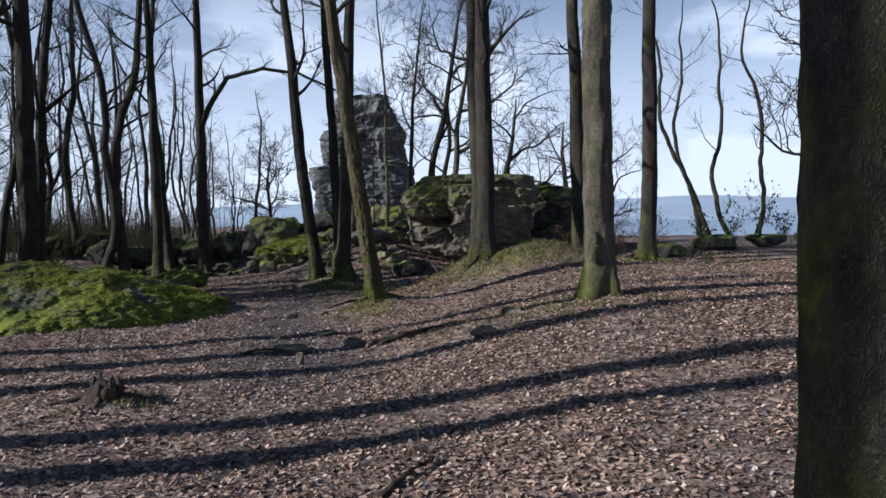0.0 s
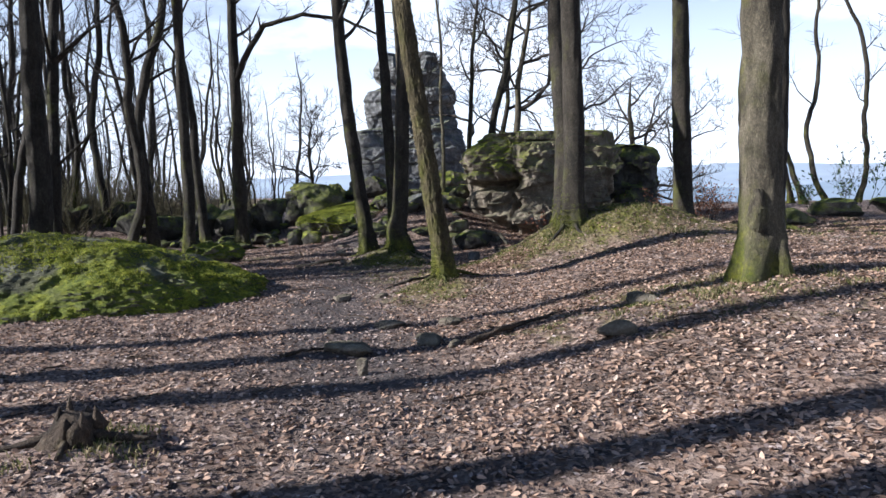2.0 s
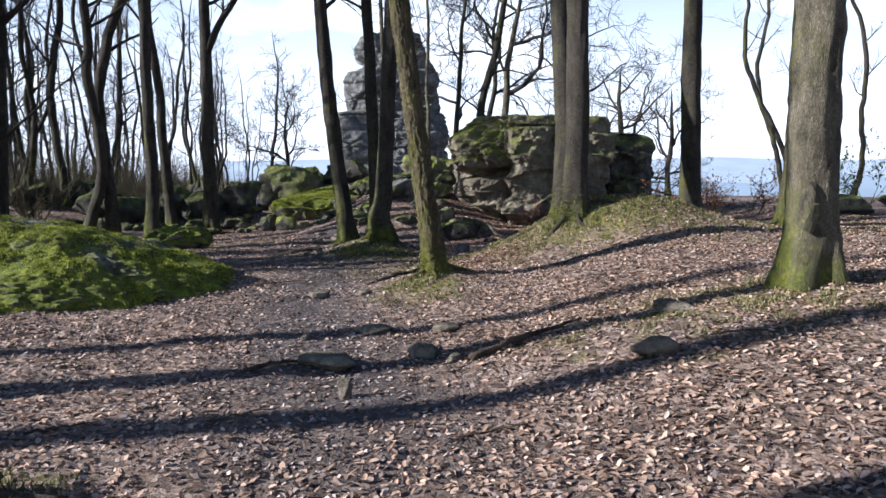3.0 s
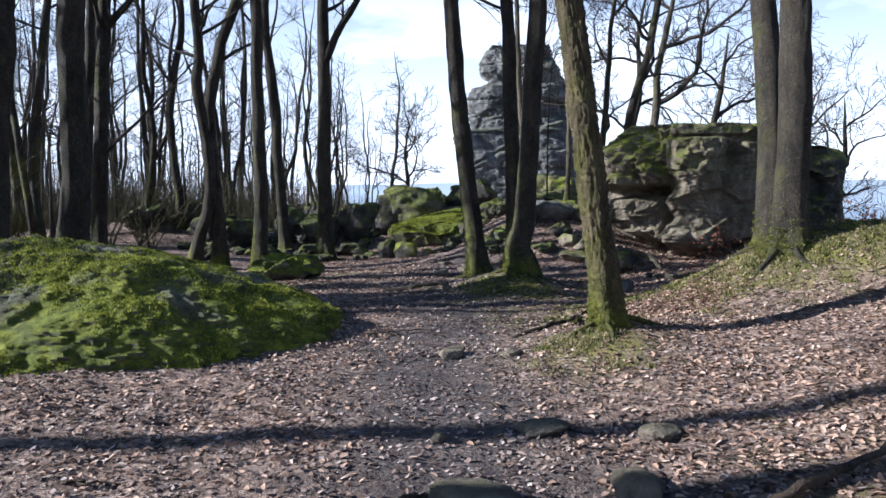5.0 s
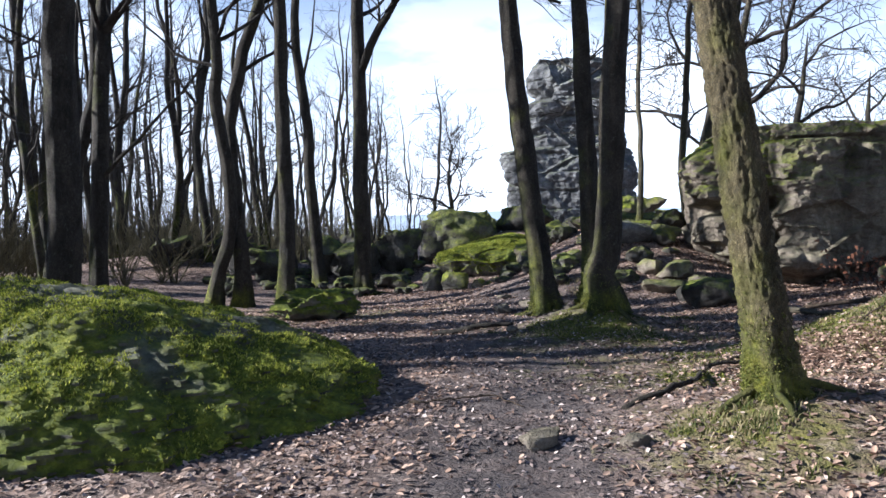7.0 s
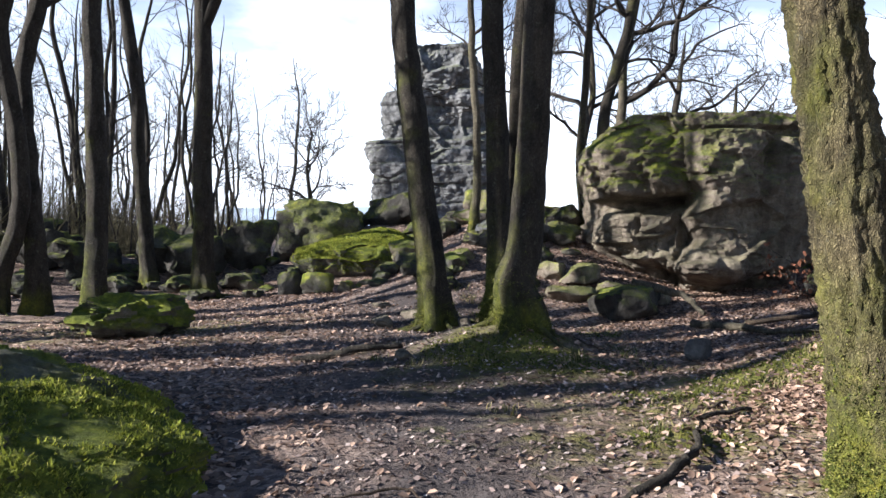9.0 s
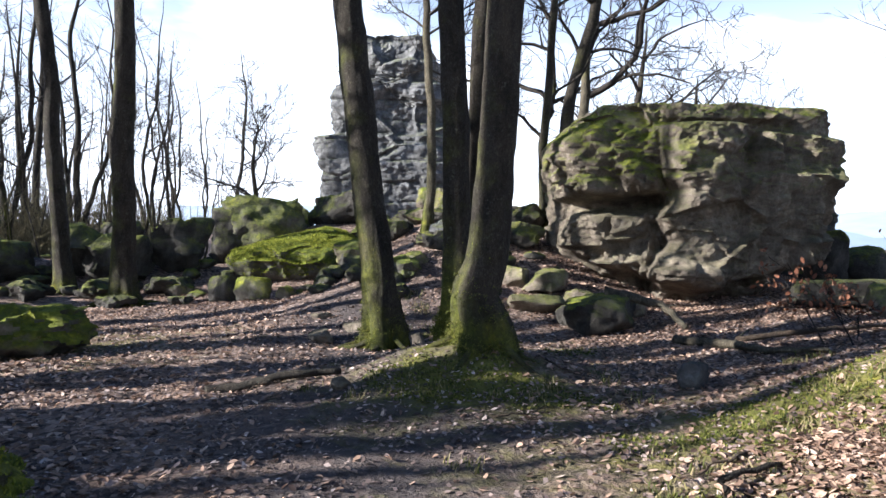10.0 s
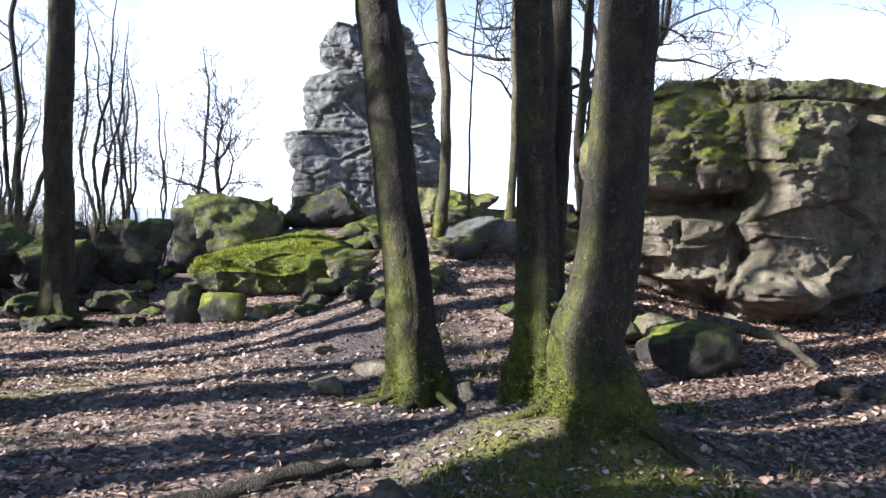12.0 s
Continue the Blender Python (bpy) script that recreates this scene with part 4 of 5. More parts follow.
for i, (x, y, a, b, c) in enumerate(((-4.3, 23.6, 0.42, 0.35, 0.2), (-3.7, 24.3, 0.5, 0.3, 0.18), (-4.5, 22.9, 0.25, 0.2, 0.12), (-3.3, 22.4, 0.22, 0.18, 0.12), (-2.1, 22.2, 0.3, 0.22, 0.18),
        (-2.75, 28.3, 0.42, 0.3, 0.26), (-1.95, 28.6, 0.3, 0.25, 0.18), (-3.4, 26.4, 0.6, 0.4, 0.2), (-2.3, 25.6, 0.7, 0.4, 0.2), (-1.4, 26.8, 0.55, 0.4, 0.25), (-4.4, 27.6, 0.7, 0.5, 0.35), (-5.1, 29.5, 0.9, 0.6, 0.5),
        (-0.9, 25.2, 0.5, 0.4, 0.3), (-1.5, 24.0, 0.45, 0.35, 0.22), (-6.9, 31, 1.2, 0.8, 0.7), (-2.5, 33, 1.3, 0.9, 0.6), (-4.0, 22.2, 0.36, 0.25, 0.15), (-3.5, 21.4, 0.25, 0.2, 0.12), (-4.3, 24.9, 0.5, 0.4, 0.2), (-3.0, 22.9, 0.4, 0.26, 0.16), (-2.4, 21.3, 0.3, 0.2, 0.12), (-3.3, 25.2, 0.4, 0.3, 0.2), (-2.6, 26.6, 0.5, 0.35, 0.22), (-1.7, 23.1, 0.35, 0.3, 0.2))):
    rock(J, x, y, (a, b, c), (ROCK, ROCK_DARK, ROCK_DARK)[i % 3], 8.0 + i * 1.37, turn=i * 47, tilt=(i % 5 - 2) * 7, rough=0.45)
rock("mossy boulder at the foot of the great block", -1.08, 20.3, (0.52, 0.42, 0.28), ROCK_DARK, 9.1, "mossy_boulder", 0.35, 25, 0, 0.26, 60, 2.2, 1.0)
for i, (x, y, a, b, c) in enumerate(((-1.75, 20.9, 0.36, 0.26, 0.14), (-1.5, 21.5, 0.4, 0.3, 0.2), (-1.95, 21.7, 0.3, 0.24, 0.16), (-1.15, 21.1, 0.28, 0.2, 0.13), (-0.55, 20.9, 0.25, 0.2, 0.12))):
    rock("tilted limestone slab near the great block", x, y, (a, b, c), ROCK, 20.0 + i * 2.1, "rock_slab", 0.3, i * 61, -14 + 9 * i, 0.2, 36, 4.0, 0.7)
rock("long low mossy slab on the leaf litter", 2.25, 20.75, (0.95, 0.42, 0.22), ROCK_DARK, 31.0, "rock_slab", 0.2, 6, 0, 0.16, 60, 3.6, 0.6)
rock("squat brown stone beside the slab", 2.15, 20.25, (0.27, 0.2, 0.22), ROCK, 32.0, turn=20)
rock("dark rock at the rim of the slope", 3.9, 23.6, (0.5, 0.4, 0.42), ROCK_DARK, 33.0, flat=2.4)
rock("dark rock at the rim of the slope", 3.1, 23.3, (0.35, 0.35, 0.6), ROCK_DARK, 34.0, flat=2.6)
rock("grey pointed stone on fallen leaves", -1.0, 17.55, (0.14, 0.11, 0.14), ROCK_GREY, 35.0, "stone", 0.2, 10, 0, 0.25, 28, 1.8)
for i, (x, y) in enumerate(((7.4, 20.2), (9.2, 21.0), (8.2, 21.8), (5.9, 19.0), (10.6, 21.5))):
    rock("low mossy rock at the rim of the slope", x, y, (0.66 - 0.05 * i, 0.45, 0.26), ROCK_DARK, 36.0 + i, turn=i * 35)
for i, (x, y, a, c) in enumerate(((-12.6, 26.6, 0.8, 0.5), (-11.4, 26.0, 0.9, 0.55), (-10.3, 26.6, 0.8, 0.6), (-9.3, 26.2, 0.8, 0.62), (-8.3, 26.9, 0.75, 0.7), (-8.9, 25.0, 0.5, 0.22), (-10.0, 24.4, 0.5, 0.2), (-7.8, 25.3, 0.45, 0.2),
        (-13.8, 27.6, 0.9, 0.5), (-15.2, 26.9, 0.9, 0.45), (-9.9, 27.9, 0.6, 0.75), (-7.6, 28.7, 0.7, 0.75), (-11.2, 23.4, 0.5, 0.35), (-7.2, 23.9, 0.25, 0.1), (-8.2, 23.7, 0.3, 0.13), (-6.9, 25.6, 0.4, 0.2))):
    rock("dark lichened rock of the tumbled ridge", x, y, (a, a * 0.7, c), ROCK_DARK, 45.0 + i * 1.9, turn=i * 53, tilt=(i % 3 - 1) * 8, moss=0.8, rough=0.5)
rubble = random.Random(12)
for i in range(106):
    if i < 60:
        x, y = rubble.uniform(-13, -6.6), rubble.uniform(24.3, 28.5)
    elif i < 100:
        x, y = rubble.uniform(-4.9, -1.2), rubble.uniform(21.6, 28.0)
    else:
        x, y = rubble.gauss(-5.2, 0.9), rubble.uniform(23.4, 24.6)
    a = rubble.uniform(0.12, 0.34)
    rock("broken stone in the rubble of the ridge", x, y, (a, a * rubble.uniform(0.55, 0.9), a * rubble.uniform(0.3, 0.6)), (ROCK_DARK, ROCK_MOSS, ROCK_DARK)[i % 3], 150.0 + i * 1.3, sunk=0.35, turn=rubble.uniform(0, 360), tilt=rubble.uniform(-20, 20), rough=0.4, res=22, moss=0.9)
P = "flat grey stone half sunk in the path"
for i, (x, y, a, b, c) in enumerate(((0.56, 9.4, 0.21, 0.15, 0.09), (-2.86, 13.34, 0.18, 0.12, 0.07), (-2.26, 13.3, 0.13, 0.09, 0.055), (-3.2, 19.4, 0.14, 0.1, 0.11), (-2.1, 10.0, 0.32, 0.2, 0.07), (-1.85, 11.2, 0.2, 0.14, 0.06), (-1.1, 11.1, 0.16, 0.12, 0.06),
        (-1.3, 10.3, 0.2, 0.15, 0.09), (1.0, 10.6, 0.2, 0.14, 0.08), (-1.8, 9.1, 0.06, 0.05, 0.11), (-1.0, 9.9, 0.08, 0.06, 0.05), (-2.5, 10.9, 0.07, 0.05, 0.04), (-4.2, 19.7, 0.2, 0.14, 0.08), (-3.9, 20.2, 0.22, 0.15, 0.07), (-4.4, 20.8, 0.15, 0.1, 0.06), (-3.7, 17.4, 0.1, 0.07, 0.05))):
    rock(P, x, y, (a, b, c), ROCK, 70.0 + i * 1.3, "stone", 0.45, i * 40, (i % 3 - 1) * 8, 0.25, 30, 3.6, 0.12, cuts=12)


def stick(label, pts, r, mat, seed, name="fallen_branch", twigs=0):
    rg = random.Random(seed)
    tb, fine = Tubes(), []
    p = [Vector((a, b, ground_z(a, b) + h)) for a, b, h in pts]
    for a, c in zip(p, p[1:]):
        fine += [a.lerp(c, t / 5) + Vector((rg.gauss(0, 0.012), rg.gauss(0, 0.012), rg.gauss(0, 0.006))) for t in range(5)]
    fine.append(p[-1])
    tb.add(fine, [r * (1 - 0.6 * i / len(fine)) * rg.uniform(0.85, 1.15) for i in range(len(fine))], 8)
    for _ in range(twigs):
        i = rg.randrange(3, len(fine) - 1)
        grow(tb, fine[i], (fine[i + 1] - fine[i]).normalized() + Vector((rg.gauss(0, 0.7), rg.gauss(0, 0.7), 0.15)), rg.uniform(0.2, 0.5), r * 0.35, 0, rg, 0.0, 0.12)
    return tagged(tb.make(name, mat), label, "branch")


stick("dead crooked branch on fallen leaves", ((-0.88, 9.85, 0.02), (-0.55, 10.1, 0.05), (-0.2, 10.4, 0.04), (0.2, 10.8, 0.03)), 0.035, WOOD, 1, twigs=2)
stick("pale dead branch lying on leaf litter", ((-0.55, 19.4, 0.05), (-0.2, 18.9, 0.06), (0.0, 18.5, 0.05), (0.4, 18.2, 0.04)), 0.05, BARK_PALE, 2, twigs=3)
stick("thin dead branch lying on leaf litter", ((-0.1, 18.9, 0.08), (0.6, 18.95, 0.1), (1.2, 19.2, 0.06), (1.8, 19.35, 0.04)), 0.03, WOOD, 3, twigs=2)
stick("broken branch lying over a boulder", ((-1.0, 20.5, 0.36), (-0.7, 20.35, 0.34), (-0.42, 20.2, 0.25), (-0.25, 19.85, 0.06)), 0.07, BARK_PALE, 4, twigs=1)
stick("exposed dark root across the path", ((-4.75, 17.55, -0.01), (-4.45, 17.6, 0.03), (-4.1, 17.7, 0.05), (-3.75, 17.8, 0.02)), 0.055, BARK, 5, "root")
stick("exposed root along the bank", ((-2.35, 14.25, 0.0), (-1.95, 14.6, 0.05), (-1.75, 14.95, 0.07), (-1.6, 15.5, 0.06), (-1.2, 15.7, 0.03)), 0.03, BARK, 6, "root")
stick("short dead stick on the path", ((-2.75, 9.7, 0.02), (-2.5, 9.9, 0.04), (-2.3, 10.0, 0.02)), 0.025, WOOD, 7)
stick("dead stick among fallen leaves", ((-0.35, 4.5, 0.02), (-0.15, 4.75, 0.05), (0.0, 5.1, 0.03)), 0.03, WOOD, 8, twigs=1)
stick("long thin twig lying on the path", ((-4.0, 14.1, 0.02), (-3.7, 14.2, 0.03), (-3.4, 14.35, 0.03), (-3.1, 14.2, 0.02)), 0.012, WOOD, 9)
for i in range(40):
    rg = random.Random(200 + i)
    x, y, a = rg.uniform(-5, 3.5), rg.uniform(5, 20), rg.uniform(0, 6.28)
    ln = rg.uniform(0.1, 0.3)
    stick("small dead twig among fallen leaves", ((x, y, 0.02), (x + ln * math.cos(a), y + ln * math.sin(a), 0.035), (x + 1.9 * ln * math.cos(a + 0.2), y + 1.9 * ln * math.sin(a + 0.2), 0.02)), rg.uniform(0.005, 0.012), WOOD, 300 + i, "twig")

# the rotten stump beside the path
stump = new("stump")
sx0, sy0 = -3.38, 7.15
stump.location = (sx0, sy0, ground_z(sx0, sy0))
tagged(stump, "low rotten tree stump with grass around it", "stump")
tb = Tubes()
sp = [Vector((0.012 * i, 0.0, -0.1 + 0.042 * i)) for i in range(7)]
tb.add(sp, [0.27, 0.22, 0.18, 0.16, 0.15, 0.135, 0.09], 26, lambda i, th, r, p: r * (1 + 0.28 * fbm(math.cos(th) * 2, math.sin(th) * 2, i * 0.4, 3) + (0.3 * math.sin(3 * th + 1) if i > 4 else 0)), 0.3)
part_of(tb.make("wood", WOOD), stump)
for th, hi in ((0.4, 0.21), (1.5, 0.19), (2.5, 0.26), (3.3, 0.22), (4.6, 0.17), (5.5, 0.20)):
    tb = Tubes()
    tb.add([Vector((0.05 + math.cos(th) * rr, math.sin(th) * rr, z)) for rr, z in ((0.11, 0.05), (0.12, 0.12), (0.11, hi))], [0.05, 0.038, 0.006], 6)
    part_of(tb.make("splinter", WOOD), stump)
for th, ln in ((0.1, 0.55), (2.4, 0.4), (3.6, 0.5), (5.0, 0.35)):
    tb = Tubes()
    tb.add([Vector((math.cos(th) * ln * u, math.sin(th) * ln * u, 0.10 * (1 - u) ** 2.5 - 0.012)) for u in (0.12, 0.35, 0.6, 0.85, 1.0)], [0.05, 0.036, 0.026, 0.02, 0.012], 8, moss=0.2)
    part_of(tb.make("root", WOOD), stump)

# ---- fallen leaves, grass and moss ----
GZ = np.array([p[2] for p in gv]).reshape(ny, nx)


def lie(x, y):
    """Height of the modelled ground at many places at once."""
    i = np.clip(np.searchsorted(gx, x) - 1, 0, nx - 2)
    j = np.clip(np.searchsorted(gy, y) - 1, 0, ny - 2)
    u, w = (x - gx[i]) / (gx[i + 1] - gx[i]), (y - gy[j]) / (gy[j + 1] - gy[j])
    return GZ[j, i] * (1 - u) * (1 - w) + GZ[j, i + 1] * u * (1 - w) + GZ[j + 1, i] * (1 - u) * w + GZ[j + 1, i + 1] * u * w


def fast_mesh(name, verts, faces, mat):
    """One mesh of many like faces, from arrays."""
    me = bpy.data.meshes.new(name)
    k = faces.shape[1]
    me.vertices.add(len(verts))
    me.vertices.foreach_set("co", verts.astype(np.float32).ravel())
    me.loops.add(faces.size)
    me.loops.foreach_set("vertex_index", faces.astype(np.int32).ravel())
    me.polygons.add(len(faces))
    me.polygons.foreach_set("loop_start", np.arange(len(faces), dtype=np.int32) * k)
    me.update(calc_edges=True)
    me.validate()
    me.materials.append(mat)
    return new(name, me)


def scatter_leaves(name, x, y, z, size, mat, rg, tiltness=0.35):
    """Curled leaf blades lying at the given places."""
    n = len(x)
    outline = np.array([(-0.5, 0, 0), (-0.22, 0.26, 0.10), (0.2, 0.24, 0.12), (0.55, 0, 0.04), (0.2, -0.24, 0.12), (-0.22, -0.26, 0.10)])
    sc = size * rg.uniform(0.7, 1.25, n)
    curl = rg.uniform(-0.6, 2.2, n)
    loc = outline[None] * sc[:, None, None] * np.stack([np.ones(n), rg.uniform(0.75, 1.15, n), curl], 1)[:, None]
    a, b, c = rg.uniform(0, 2 * np.pi, n), rg.normal(0, tiltness, n), rg.normal(0, tiltness, n)
    ca, sa, cb, sb, cc, sc2 = np.cos(a), np.sin(a), np.cos(b), np.sin(b), np.cos(c), np.sin(c)
    X, Y, Z = loc[..., 0], loc[..., 1], loc[..., 2]
    Y, Z = Y * cb[:, None] - Z * sb[:, None], Y * sb[:, None] + Z * cb[:, None]
    X, Z = X * cc[:, None] + Z * sc2[:, None], -X * sc2[:, None] + Z * cc[:, None]
    X, Y = X * ca[:, None] - Y * sa[:, None], X * sa[:, None] + Y * ca[:, None]
    v = np.stack([X + x[:, None], Y + y[:, None], Z + z[:, None]], 2).reshape(-1, 3)
    base = np.arange(n)[:, None] * 6
    f = np.concatenate([base + np.array([[0, 3, 2, 1]]), base + np.array([[0, 5, 4, 3]])], 0)
    return fast_mesh(name, v, f, mat)


npr = np.random.RandomState(4)
count = 230000
lx, ly = npr.uniform(-9, 7.5, count), 1.5 + 25.0 * npr.uniform(0, 1, count) ** 1.3
pathness = np.exp(-((lx - (-0.3 - 2.9 * smooth(3, 15, ly) - 2.2 * smooth(17, 27, ly))) / 1.05) ** 2) * smooth(4, 11, ly) * (1 - smooth(21, 24, ly))
mound = np.exp(-((lx - 1.1) / 2.0) ** 2 - ((ly - 16.1) / 0.9) ** 2)
drift = np.array([noise.noise(Vector((a * 0.7, b * 0.7, 5.0))) - 0.9 * max(0.0, mossy_ground(a, b) + 0.5 * noise.noise(Vector((a * 1.9, b * 1.9, 8.0))) - 0.45) for a, b in zip(lx, ly)])
keep = npr.uniform(0, 1, count) < np.clip((1.0 - 0.93 * pathness - 0.75 * mound) * (0.75 + 0.9 * drift), 0.02, 1) * np.where(lx > -1.5, 1.0, 0.65)
heap_x = np.concatenate([npr.normal(0.6, 1.0, 5000), npr.normal(-0.55, 0.4, 2500)])
heap_y = np.concatenate([npr.normal(20.9, 0.4, 5000), npr.normal(15.65, 0.25, 2500)])
lx, ly = np.concatenate([lx[keep], heap_x]), np.concatenate([ly[keep], heap_y])
leaves = tagged(scatter_leaves("fallen_leaves", lx, ly, lie(lx, ly) + 0.010, 0.052, LEAF, npr), "brown fallen beech leaves over the ground", "leaves", kind="stuff")

count = 190000
fx, fy = npr.uniform(-7.5, 5.5, count), 4.0 + 20.0 * npr.uniform(0, 1, count) ** 0.9
clump = np.array([0.55 + 0.8 * noise.noise(Vector((a * 1.3, b * 1.3, 2.0))) + 0.5 * noise.noise(Vector((a * 4.5, b * 4.5, 6.0))) for a, b in zip(fx, fy)])
pick = npr.uniform(0, 1, count) < clump
fx, fy = fx[pick], fy[pick]
n = len(fx)
turn, length = npr.uniform(0, 2 * np.pi, n), npr.uniform(0.008, 0.026, n)
ax, ay = np.cos(turn) * length, np.sin(turn) * length
wide, tip = npr.uniform(0.35, 0.9, n), npr.normal(0, 0.35, (2, n)) * length
fz = lie(fx, fy) + 0.008
corners = [(ax, ay, tip[0]), (-ay * wide, ax * wide, tip[1]), (-ax, -ay, -tip[0] * 0.5), (ay * wide, -ax * wide, -tip[1] * 0.5)]
bits = np.stack([np.stack([fx + p, fy + q, fz + r], 1) for p, q, r in corners], 1).reshape(-1, 3)
tagged(fast_mesh("leaf_fragments", bits, np.arange(n)[:, None] * 4 + np.arange(4)[None], CRUMB), "crumbled leaf fragments over soil and path", "leaves", kind="stuff")


def scatter_grass(name, x, y, z, height, mat, rg, label):
    n = len(x)
    h = height * rg.uniform(0.5, 1.3, n)
    a = rg.uniform(0, 2 * np.pi, n)
    w = 0.0035 + 0.003 * rg.uniform(0, 1, n)
    bend = h * rg.uniform(0.2, 1.1, n)
    bx, by = np.cos(rg.uniform(0, 2 * np.pi, n)) * bend, np.sin(rg.uniform(0, 2 * np.pi, n)) * bend
    wx, wy = np.cos(a) * w, np.sin(a) * w
    p0 = np.stack([x - wx, y - wy, z], 1)
    p1 = np.stack([x + wx, y + wy, z], 1)
    p2 = np.stack([x + wx * 0.7 + bx * 0.4, y + wy * 0.7 + by * 0.4, z + h * 0.65], 1)
    p3 = np.stack([x - wx * 0.7 + bx * 0.4, y - wy * 0.7 + by * 0.4, z + h * 0.65], 1)
    p4 = np.stack([x + bx, y + by, z + h * 0.85], 1)
    v = np.stack([p0, p1, p2, p3, p4], 1).reshape(-1, 3)
    base = np.arange(n)[:, None] * 5
    f = np.concatenate([base + np.array([[0, 1, 2]]), base + np.array([[0, 2, 3]]), base + np.array([[3, 2, 4]])], 0)
    return tagged(fast_mesh(name, v, f, mat), label, "grass", kind="stuff")


def tufts(spots, blades, spread, rg):
    xs = np.concatenate([rg.normal(a, spread * s, int(blades * s)) for a, b, s in spots])
    ys = np.concatenate([rg.normal(b, spread * s, int(blades * s)) for a, b, s in spots])
    return xs, ys


spots = [(npr.normal(1.4, 1.5), npr.normal(16.0, 0.55), npr.uniform(0.5, 1.2)) for _ in range(110)]
spots += [(npr.normal(1.9, 0.9), npr.normal(10.6, 0.5), npr.uniform(0.4, 1.0)) for _ in range(45)]
spots += [(npr.normal(-1.5, 0.25), npr.normal(13.4, 0.3), npr.uniform(0.4, 1.0)) for _ in range(22)]
spots += [(npr.normal(-3.3, 0.22), npr.normal(7.2, 0.16), npr.uniform(0.4, 1.0)) for _ in range(16)]
spots += [(npr.normal(-2.6, 0.6), npr.normal(17.4, 0.3), npr.uniform(0.3, 0.7)) for _ in range(12)]
spots += [(npr.normal(4.5, 1.8), npr.normal(17.2, 1.2), npr.uniform(0.4, 1.0)) for _ in range(60)]
spots += [(npr.normal(-2.9, 0.3), npr.normal(20.6, 0.4), npr.uniform(0.4, 0.9)) for _ in range(16)]
tx, ty = tufts(spots, 55, 0.09, npr)
scatter_grass("grass", tx, ty, lie(tx, ty) - 0.005, 0.065, GRASS, npr, "short winter grass in tufts on the bank")


def moss_cushions(ob, count, size, rg, label, low=-9.0, want=0.25, pick=0.0):
    """Small moss tufts rooted on the upper sides of a rock."""
    me = ob.data
    n = len(me.polygons)
    cen, nor, area = np.empty(n * 3), np.empty(n * 3), np.empty(n)
    me.polygons.foreach_get("center", cen)
    me.polygons.foreach_get("normal", nor)
    me.polygons.foreach_get("area", area)
    cen, nor = cen.reshape(-1, 3), nor.reshape(-1, 3)
    patch = np.array([noise.noise(Vector(c * 1.6) + Vector((3, 1, 7))) + 0.5 * noise.noise(Vector(c * 5)) for c in cen])
    wgt = area * (nor[:, 2] > want) * np.clip(patch + 0.3 + pick, 0, 1)
    idx = rg.choice(n, count, p=wgt / wgt.sum())
    spread = np.sqrt(area[idx])[:, None]
    c = cen[idx] + rg.uniform(-0.6, 0.6, (count, 3)) * spread * (1 - np.abs(nor[idx]))
    m = cushions(c - nor[idx] * 0.01, nor[idx] * 0.7 + np.array([0, 0, 0.5]) + rg.normal(0, 0.25, (count, 3)), size, rg)
    m.parent = ob
    return tagged(m, label, kind="stuff")


def cushions(c, up, size, rg, blades=4, mat=None):
    """Tufts of short blades that lean out from each place."""
    c, up = np.repeat(c, blades, 0), np.repeat(up, blades, 0)
    count = len(c)
    s = size * rg.uniform(0.5, 1.4, count)[:, None]
    t1 = np.cross(up, rg.normal(0, 1, (count, 3)))
    t1 /= np.linalg.norm(t1, axis=1)[:, None]
    out = np.cross(up, t1)
    out /= np.linalg.norm(out, axis=1)[:, None]
    c = c + (t1 * rg.normal(0, 0.7, (count, 1)) + out * rg.normal(0, 0.7, (count, 1))) * size
    tip = c + (up * 0.9 + out * rg.uniform(0.2, 1.1, (count, 1))) * s
    v = np.stack([c - t1 * s * 0.38, c + t1 * s * 0.38, tip], 1).reshape(-1, 3)
    f = np.arange(count)[:, None] * 3 + np.array([[0, 1, 2]])
    return fast_mesh("moss", v, f, mat or MOSS)


def moss_foot(top, count, rg, height=0.34):
    """Shaggy moss round the foot of a tree's stems, thickest at the ground."""
    for ob in [o for o in top.children if o.name.split(".")[0] == "trunk"]:
        me = ob.data
        n = len(me.polygons)
        cen, nor, area = np.empty(n * 3), np.empty(n * 3), np.empty(n)
        me.polygons.foreach_get("center", cen)
        me.polygons.foreach_get("normal", nor)
        me.polygons.foreach_get("area", area)
        cen, nor = cen.reshape(-1, 3), nor.reshape(-1, 3)
        patch = np.array([0.55 + noise.noise(Vector(q * 5.0)) for q in cen])
        wgt = area * np.clip(patch, 0, 1) * np.exp(-np.clip(cen[:, 2], 0, 9) / height * 1.6) * (cen[:, 2] < 2.4 * height) * (1.1 - 0.6 * nor[:, 0])
        idx = rg.choice(n, count, p=wgt / wgt.sum())
        q = cen[idx] + rg.uniform(-0.5, 0.5, (count, 3)) * np.sqrt(area[idx])[:, None]
        m = cushions(q, nor[idx] * 0.8 + np.array([0, 0, 0.35]) + rg.normal(0, 0.25, (count, 3)), 0.010, rg, 4, MOSS_DARK)
        m.parent = ob
        tagged(m, "shaggy green moss", kind="stuff")


gmx, gmy = npr.uniform(-5, 5, 90000), npr.uniform(9.5, 19.5, 90000)
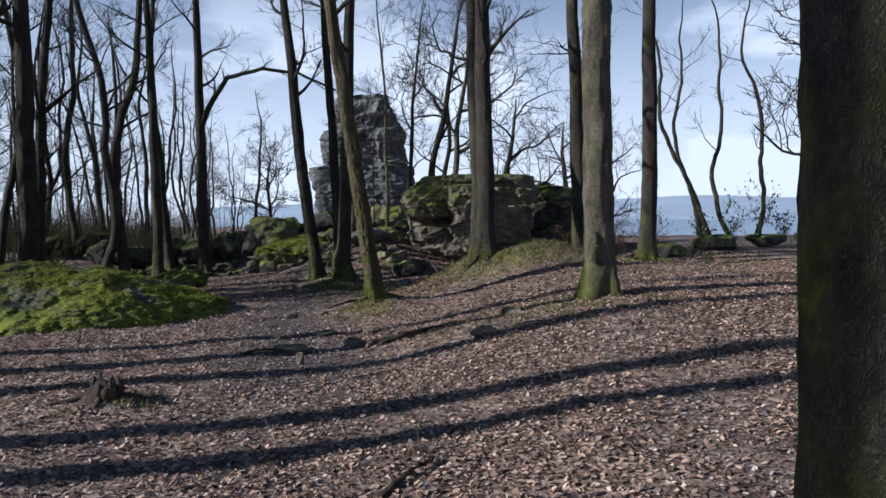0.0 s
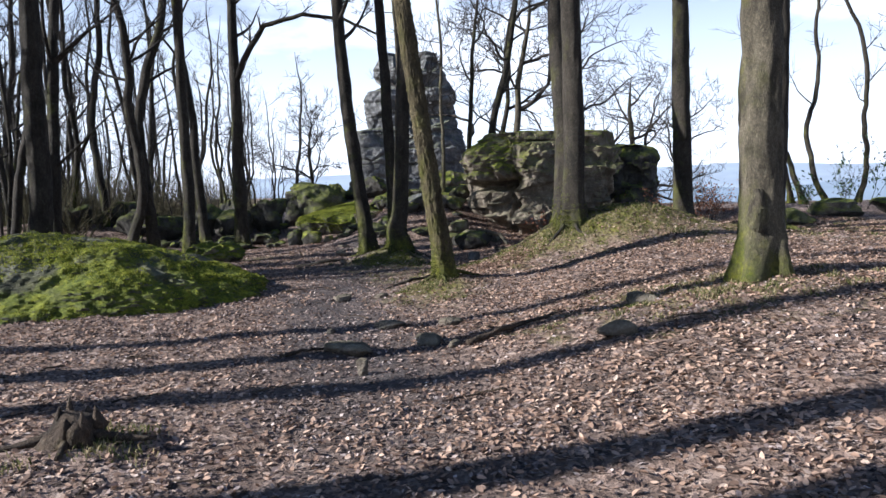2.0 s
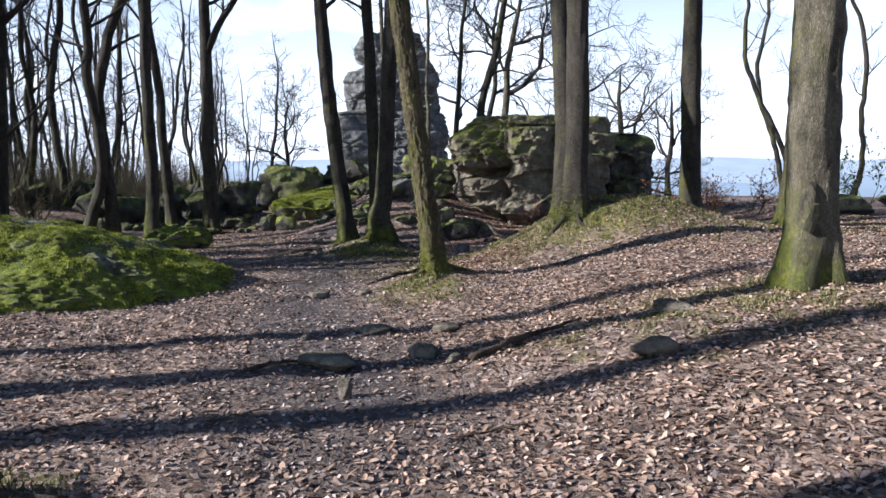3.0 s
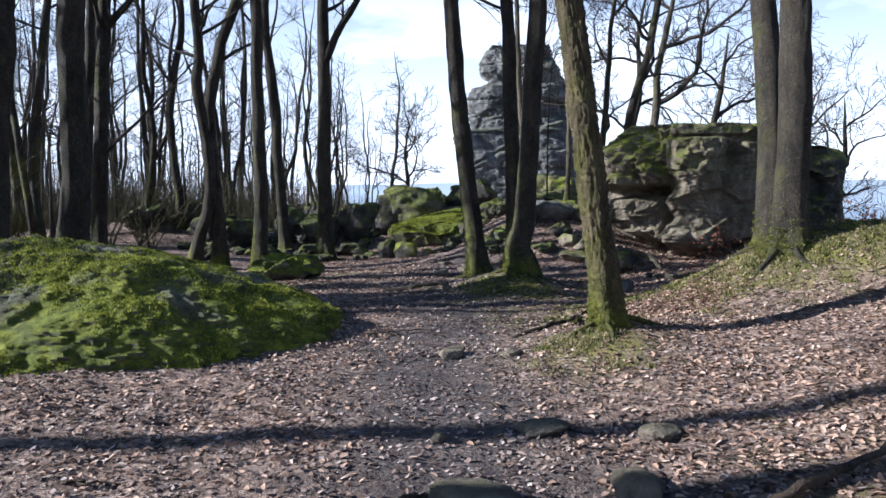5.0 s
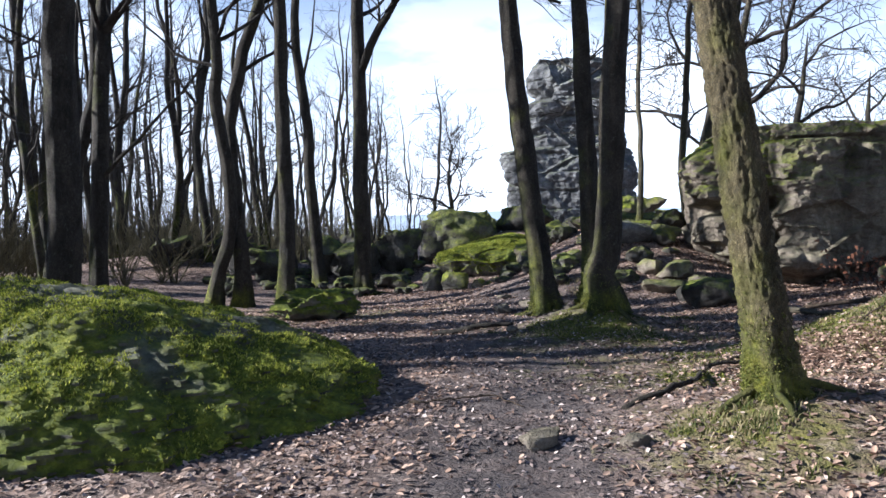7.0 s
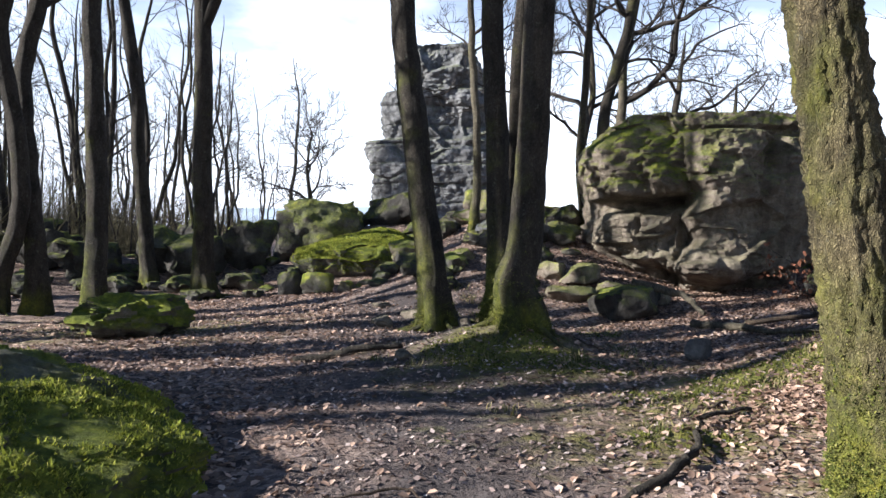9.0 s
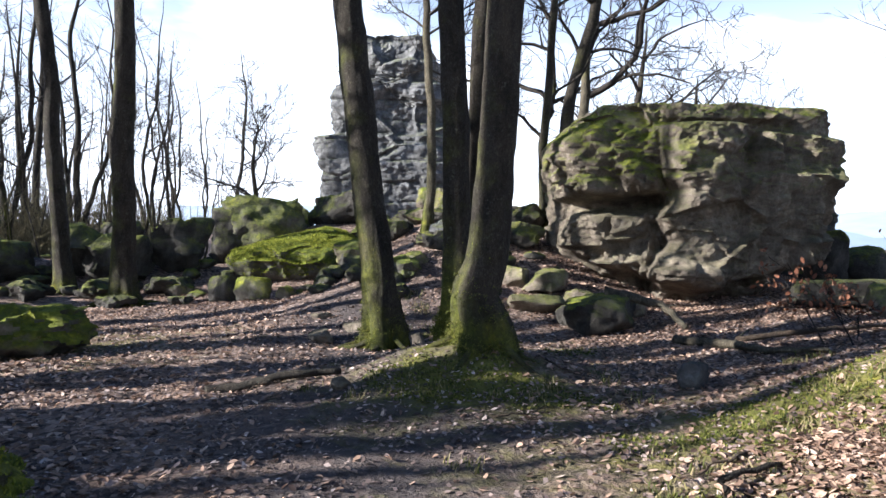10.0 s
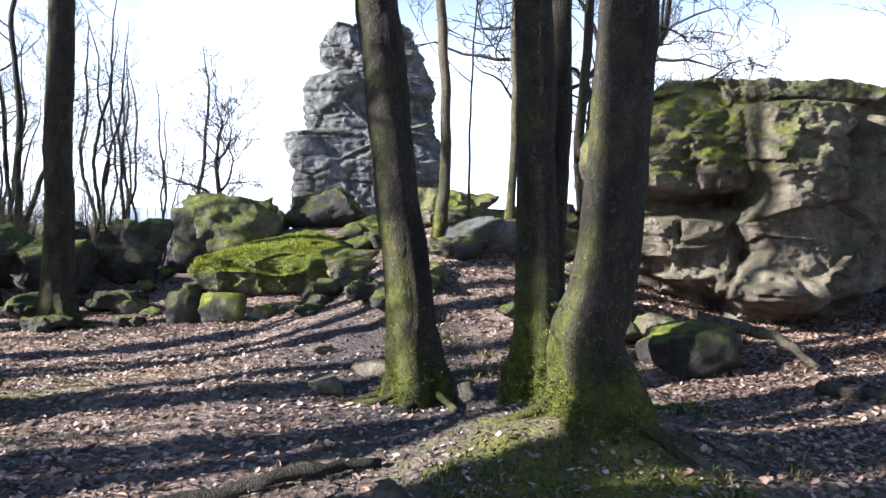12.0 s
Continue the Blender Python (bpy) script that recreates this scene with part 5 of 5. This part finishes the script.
gmw = np.array([mossy_ground(a, b) + 0.7 * noise.noise(Vector((a * 1.9, b * 1.9, 8.0))) for a, b in zip(gmx, gmy)])
pick = gmw > 0.62
gmx, gmy = gmx[pick], gmy[pick]
tagged(cushions(np.stack([gmx, gmy, lie(gmx, gmy) - 0.004], 1), np.array([0, 0, 1.0]) + npr.normal(0, 0.3, (len(gmx), 3)), 0.017, npr, 6, MOSS_DARK), "low green moss over the bank and tree feet", "moss", kind="stuff")
moss_cushions(whale, 52000, 0.019, npr, "bright green moss cushions", pick=0.0, want=0.05)
moss_cushions(mossrock, 14000, 0.022, npr, "bright green moss cushions", pick=0.3, want=-0.1)
for thing in list(scene.objects):
    if "moss" in thing.get("label", "") and thing.name.split(".")[0] == "tree" and thing.location.y < 25 and thing.location.x > -9:
        moss_foot(thing, 7000 if thing.location.y < 21 else 2500, npr)

# ---- shrubs ----


def shrub(label, x, y, height, stems, leaves_n, leaf_size, mat, seed, spread=0.5, category="shrub"):
    rg = random.Random(seed)
    top = new("shrub")
    top.location = (x, y, ground_z(x, y))
    tagged(top, label, category)
    tb = Tubes()
    for _ in range(stems):
        grow(tb, Vector((rg.gauss(0, spread * 0.3), rg.gauss(0, spread * 0.3), -0.03)), Vector((rg.gauss(0, spread), rg.gauss(0, spread), 1)), height * rg.uniform(0.7, 1.15), 0.012, 2, rg, 0.02, 0.16, 5)
    part_of(tagged(tb.make("stem", TWIG), kind="stuff"), top)
    v = np.array([tuple(p) for p in tb.v])
    v = v[v[:, 2] > height * 0.25]
    r2 = np.random.RandomState(seed)
    pick = v[r2.randint(0, len(v), leaves_n)] + r2.normal(0, 0.03, (leaves_n, 3))
    lv = scatter_leaves("foliage", pick[:, 0], pick[:, 1], pick[:, 2], leaf_size, mat, r2, 0.8)
    part_of(tagged(lv, kind="stuff"), top)
    return top


for i, (x, y, h) in enumerate(((3.3, 20.6, 0.8), (3.9, 21.2, 1.0), (4.6, 20.9, 1.1), (5.2, 21.6, 1.1), (4.3, 20.2, 0.7), (0.95, 18.6, 0.7), (5.9, 21.2, 1.0))):
    shrub("young beech bush with clinging copper leaves", x, y, h * 1.1, 4, 260, 0.06, COPPER, 80 + i)
for i, (x, y, h) in enumerate(((9.4, 24.0, 1.5), (10.2, 24.4, 1.7), (10.9, 23.6, 1.1), (8.6, 24.6, 1.0))):
    shrub("dark green holly bush at the rim of the slope", x, y, h, 3, 160, 0.09, IVY, 90 + i, 0.4)

# ---- far side of the valley ----


# air haze over the far hills is put into their colour, which glows
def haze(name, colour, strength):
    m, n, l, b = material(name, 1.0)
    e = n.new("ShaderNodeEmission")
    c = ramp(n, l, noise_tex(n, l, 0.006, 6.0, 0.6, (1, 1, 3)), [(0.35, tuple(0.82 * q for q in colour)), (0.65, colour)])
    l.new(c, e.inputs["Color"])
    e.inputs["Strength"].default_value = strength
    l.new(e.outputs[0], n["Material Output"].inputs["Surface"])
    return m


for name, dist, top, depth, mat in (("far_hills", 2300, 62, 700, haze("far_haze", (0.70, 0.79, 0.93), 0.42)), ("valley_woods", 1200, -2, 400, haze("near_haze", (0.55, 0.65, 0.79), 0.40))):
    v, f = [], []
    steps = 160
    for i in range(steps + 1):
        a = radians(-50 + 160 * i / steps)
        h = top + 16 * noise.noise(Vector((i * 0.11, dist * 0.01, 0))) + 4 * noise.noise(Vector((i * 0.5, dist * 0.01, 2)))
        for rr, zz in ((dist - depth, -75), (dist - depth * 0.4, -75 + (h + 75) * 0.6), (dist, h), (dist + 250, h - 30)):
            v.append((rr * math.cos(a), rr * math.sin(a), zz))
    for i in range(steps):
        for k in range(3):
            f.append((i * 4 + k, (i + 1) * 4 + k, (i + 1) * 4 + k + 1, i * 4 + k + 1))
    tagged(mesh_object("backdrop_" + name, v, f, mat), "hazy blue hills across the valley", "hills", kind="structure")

# the wood's hazy depth: thin far stems and brush
tb = Tubes()
rg = random.Random(77)
for _ in range(900):
    x, y = rg.uniform(-60, -12), rg.uniform(16, 70)
    if y < 9 - 0.72 * (x + 2) or x > -13 and y < 30 or x > -11 - (y - 26) * 0.2:
        continue
    z = ground_z(x, y)
    h = rg.choice((rg.uniform(1, 3), rg.uniform(2, 8)))
    p = [Vector((x, y, z - 0.1)), Vector((x + rg.gauss(0, 0.15), y, z + h * 0.4)), Vector((x + rg.gauss(0, 0.4), y + rg.gauss(0, 0.3), z + h))]
    tb.add(p, [rg.uniform(0.02, 0.06), 0.025, 0.006], 4, cap=False)
    for _ in range(5):
        q = p[1].lerp(p[2], rg.uniform(0, 0.9))
        tb.add(limb_points(q, Vector((rg.gauss(0, 1), rg.gauss(0, 1), rg.uniform(0.2, 1))), rg.uniform(0.6, 1.8), 4, 0.2, 0.05, rg), [0.012, 0.01, 0.008, 0.006, 0.004], 3, cap=False)
brush = Tubes()
for _ in range(1200):
    x, y = rg.uniform(-48, -13), rg.uniform(20, 62)
    if y < 10 - 0.72 * (x + 2) or x > -12 - (y - 26) * 0.2:
        continue
    q = Vector((x, y, ground_z(x, y) - 0.05))
    for _ in range(10):
        brush.add(limb_points(q, Vector((rg.gauss(0, 0.6), rg.gauss(0, 0.6), rg.uniform(0.6, 1.6))), rg.uniform(0.9, 3.6), 4, 0.2, 0.05, rg), [0.016, 0.013, 0.010, 0.007, 0.004], 3, cap=False)
tagged(tb.make("far_wood", TWIG), "thicket of thin bare stems deep in the wood", "trees", kind="stuff")
tagged(brush.make("undergrowth", BRUSH), "olive-brown brush of bare shoots under the trees", "undergrowth", kind="stuff")
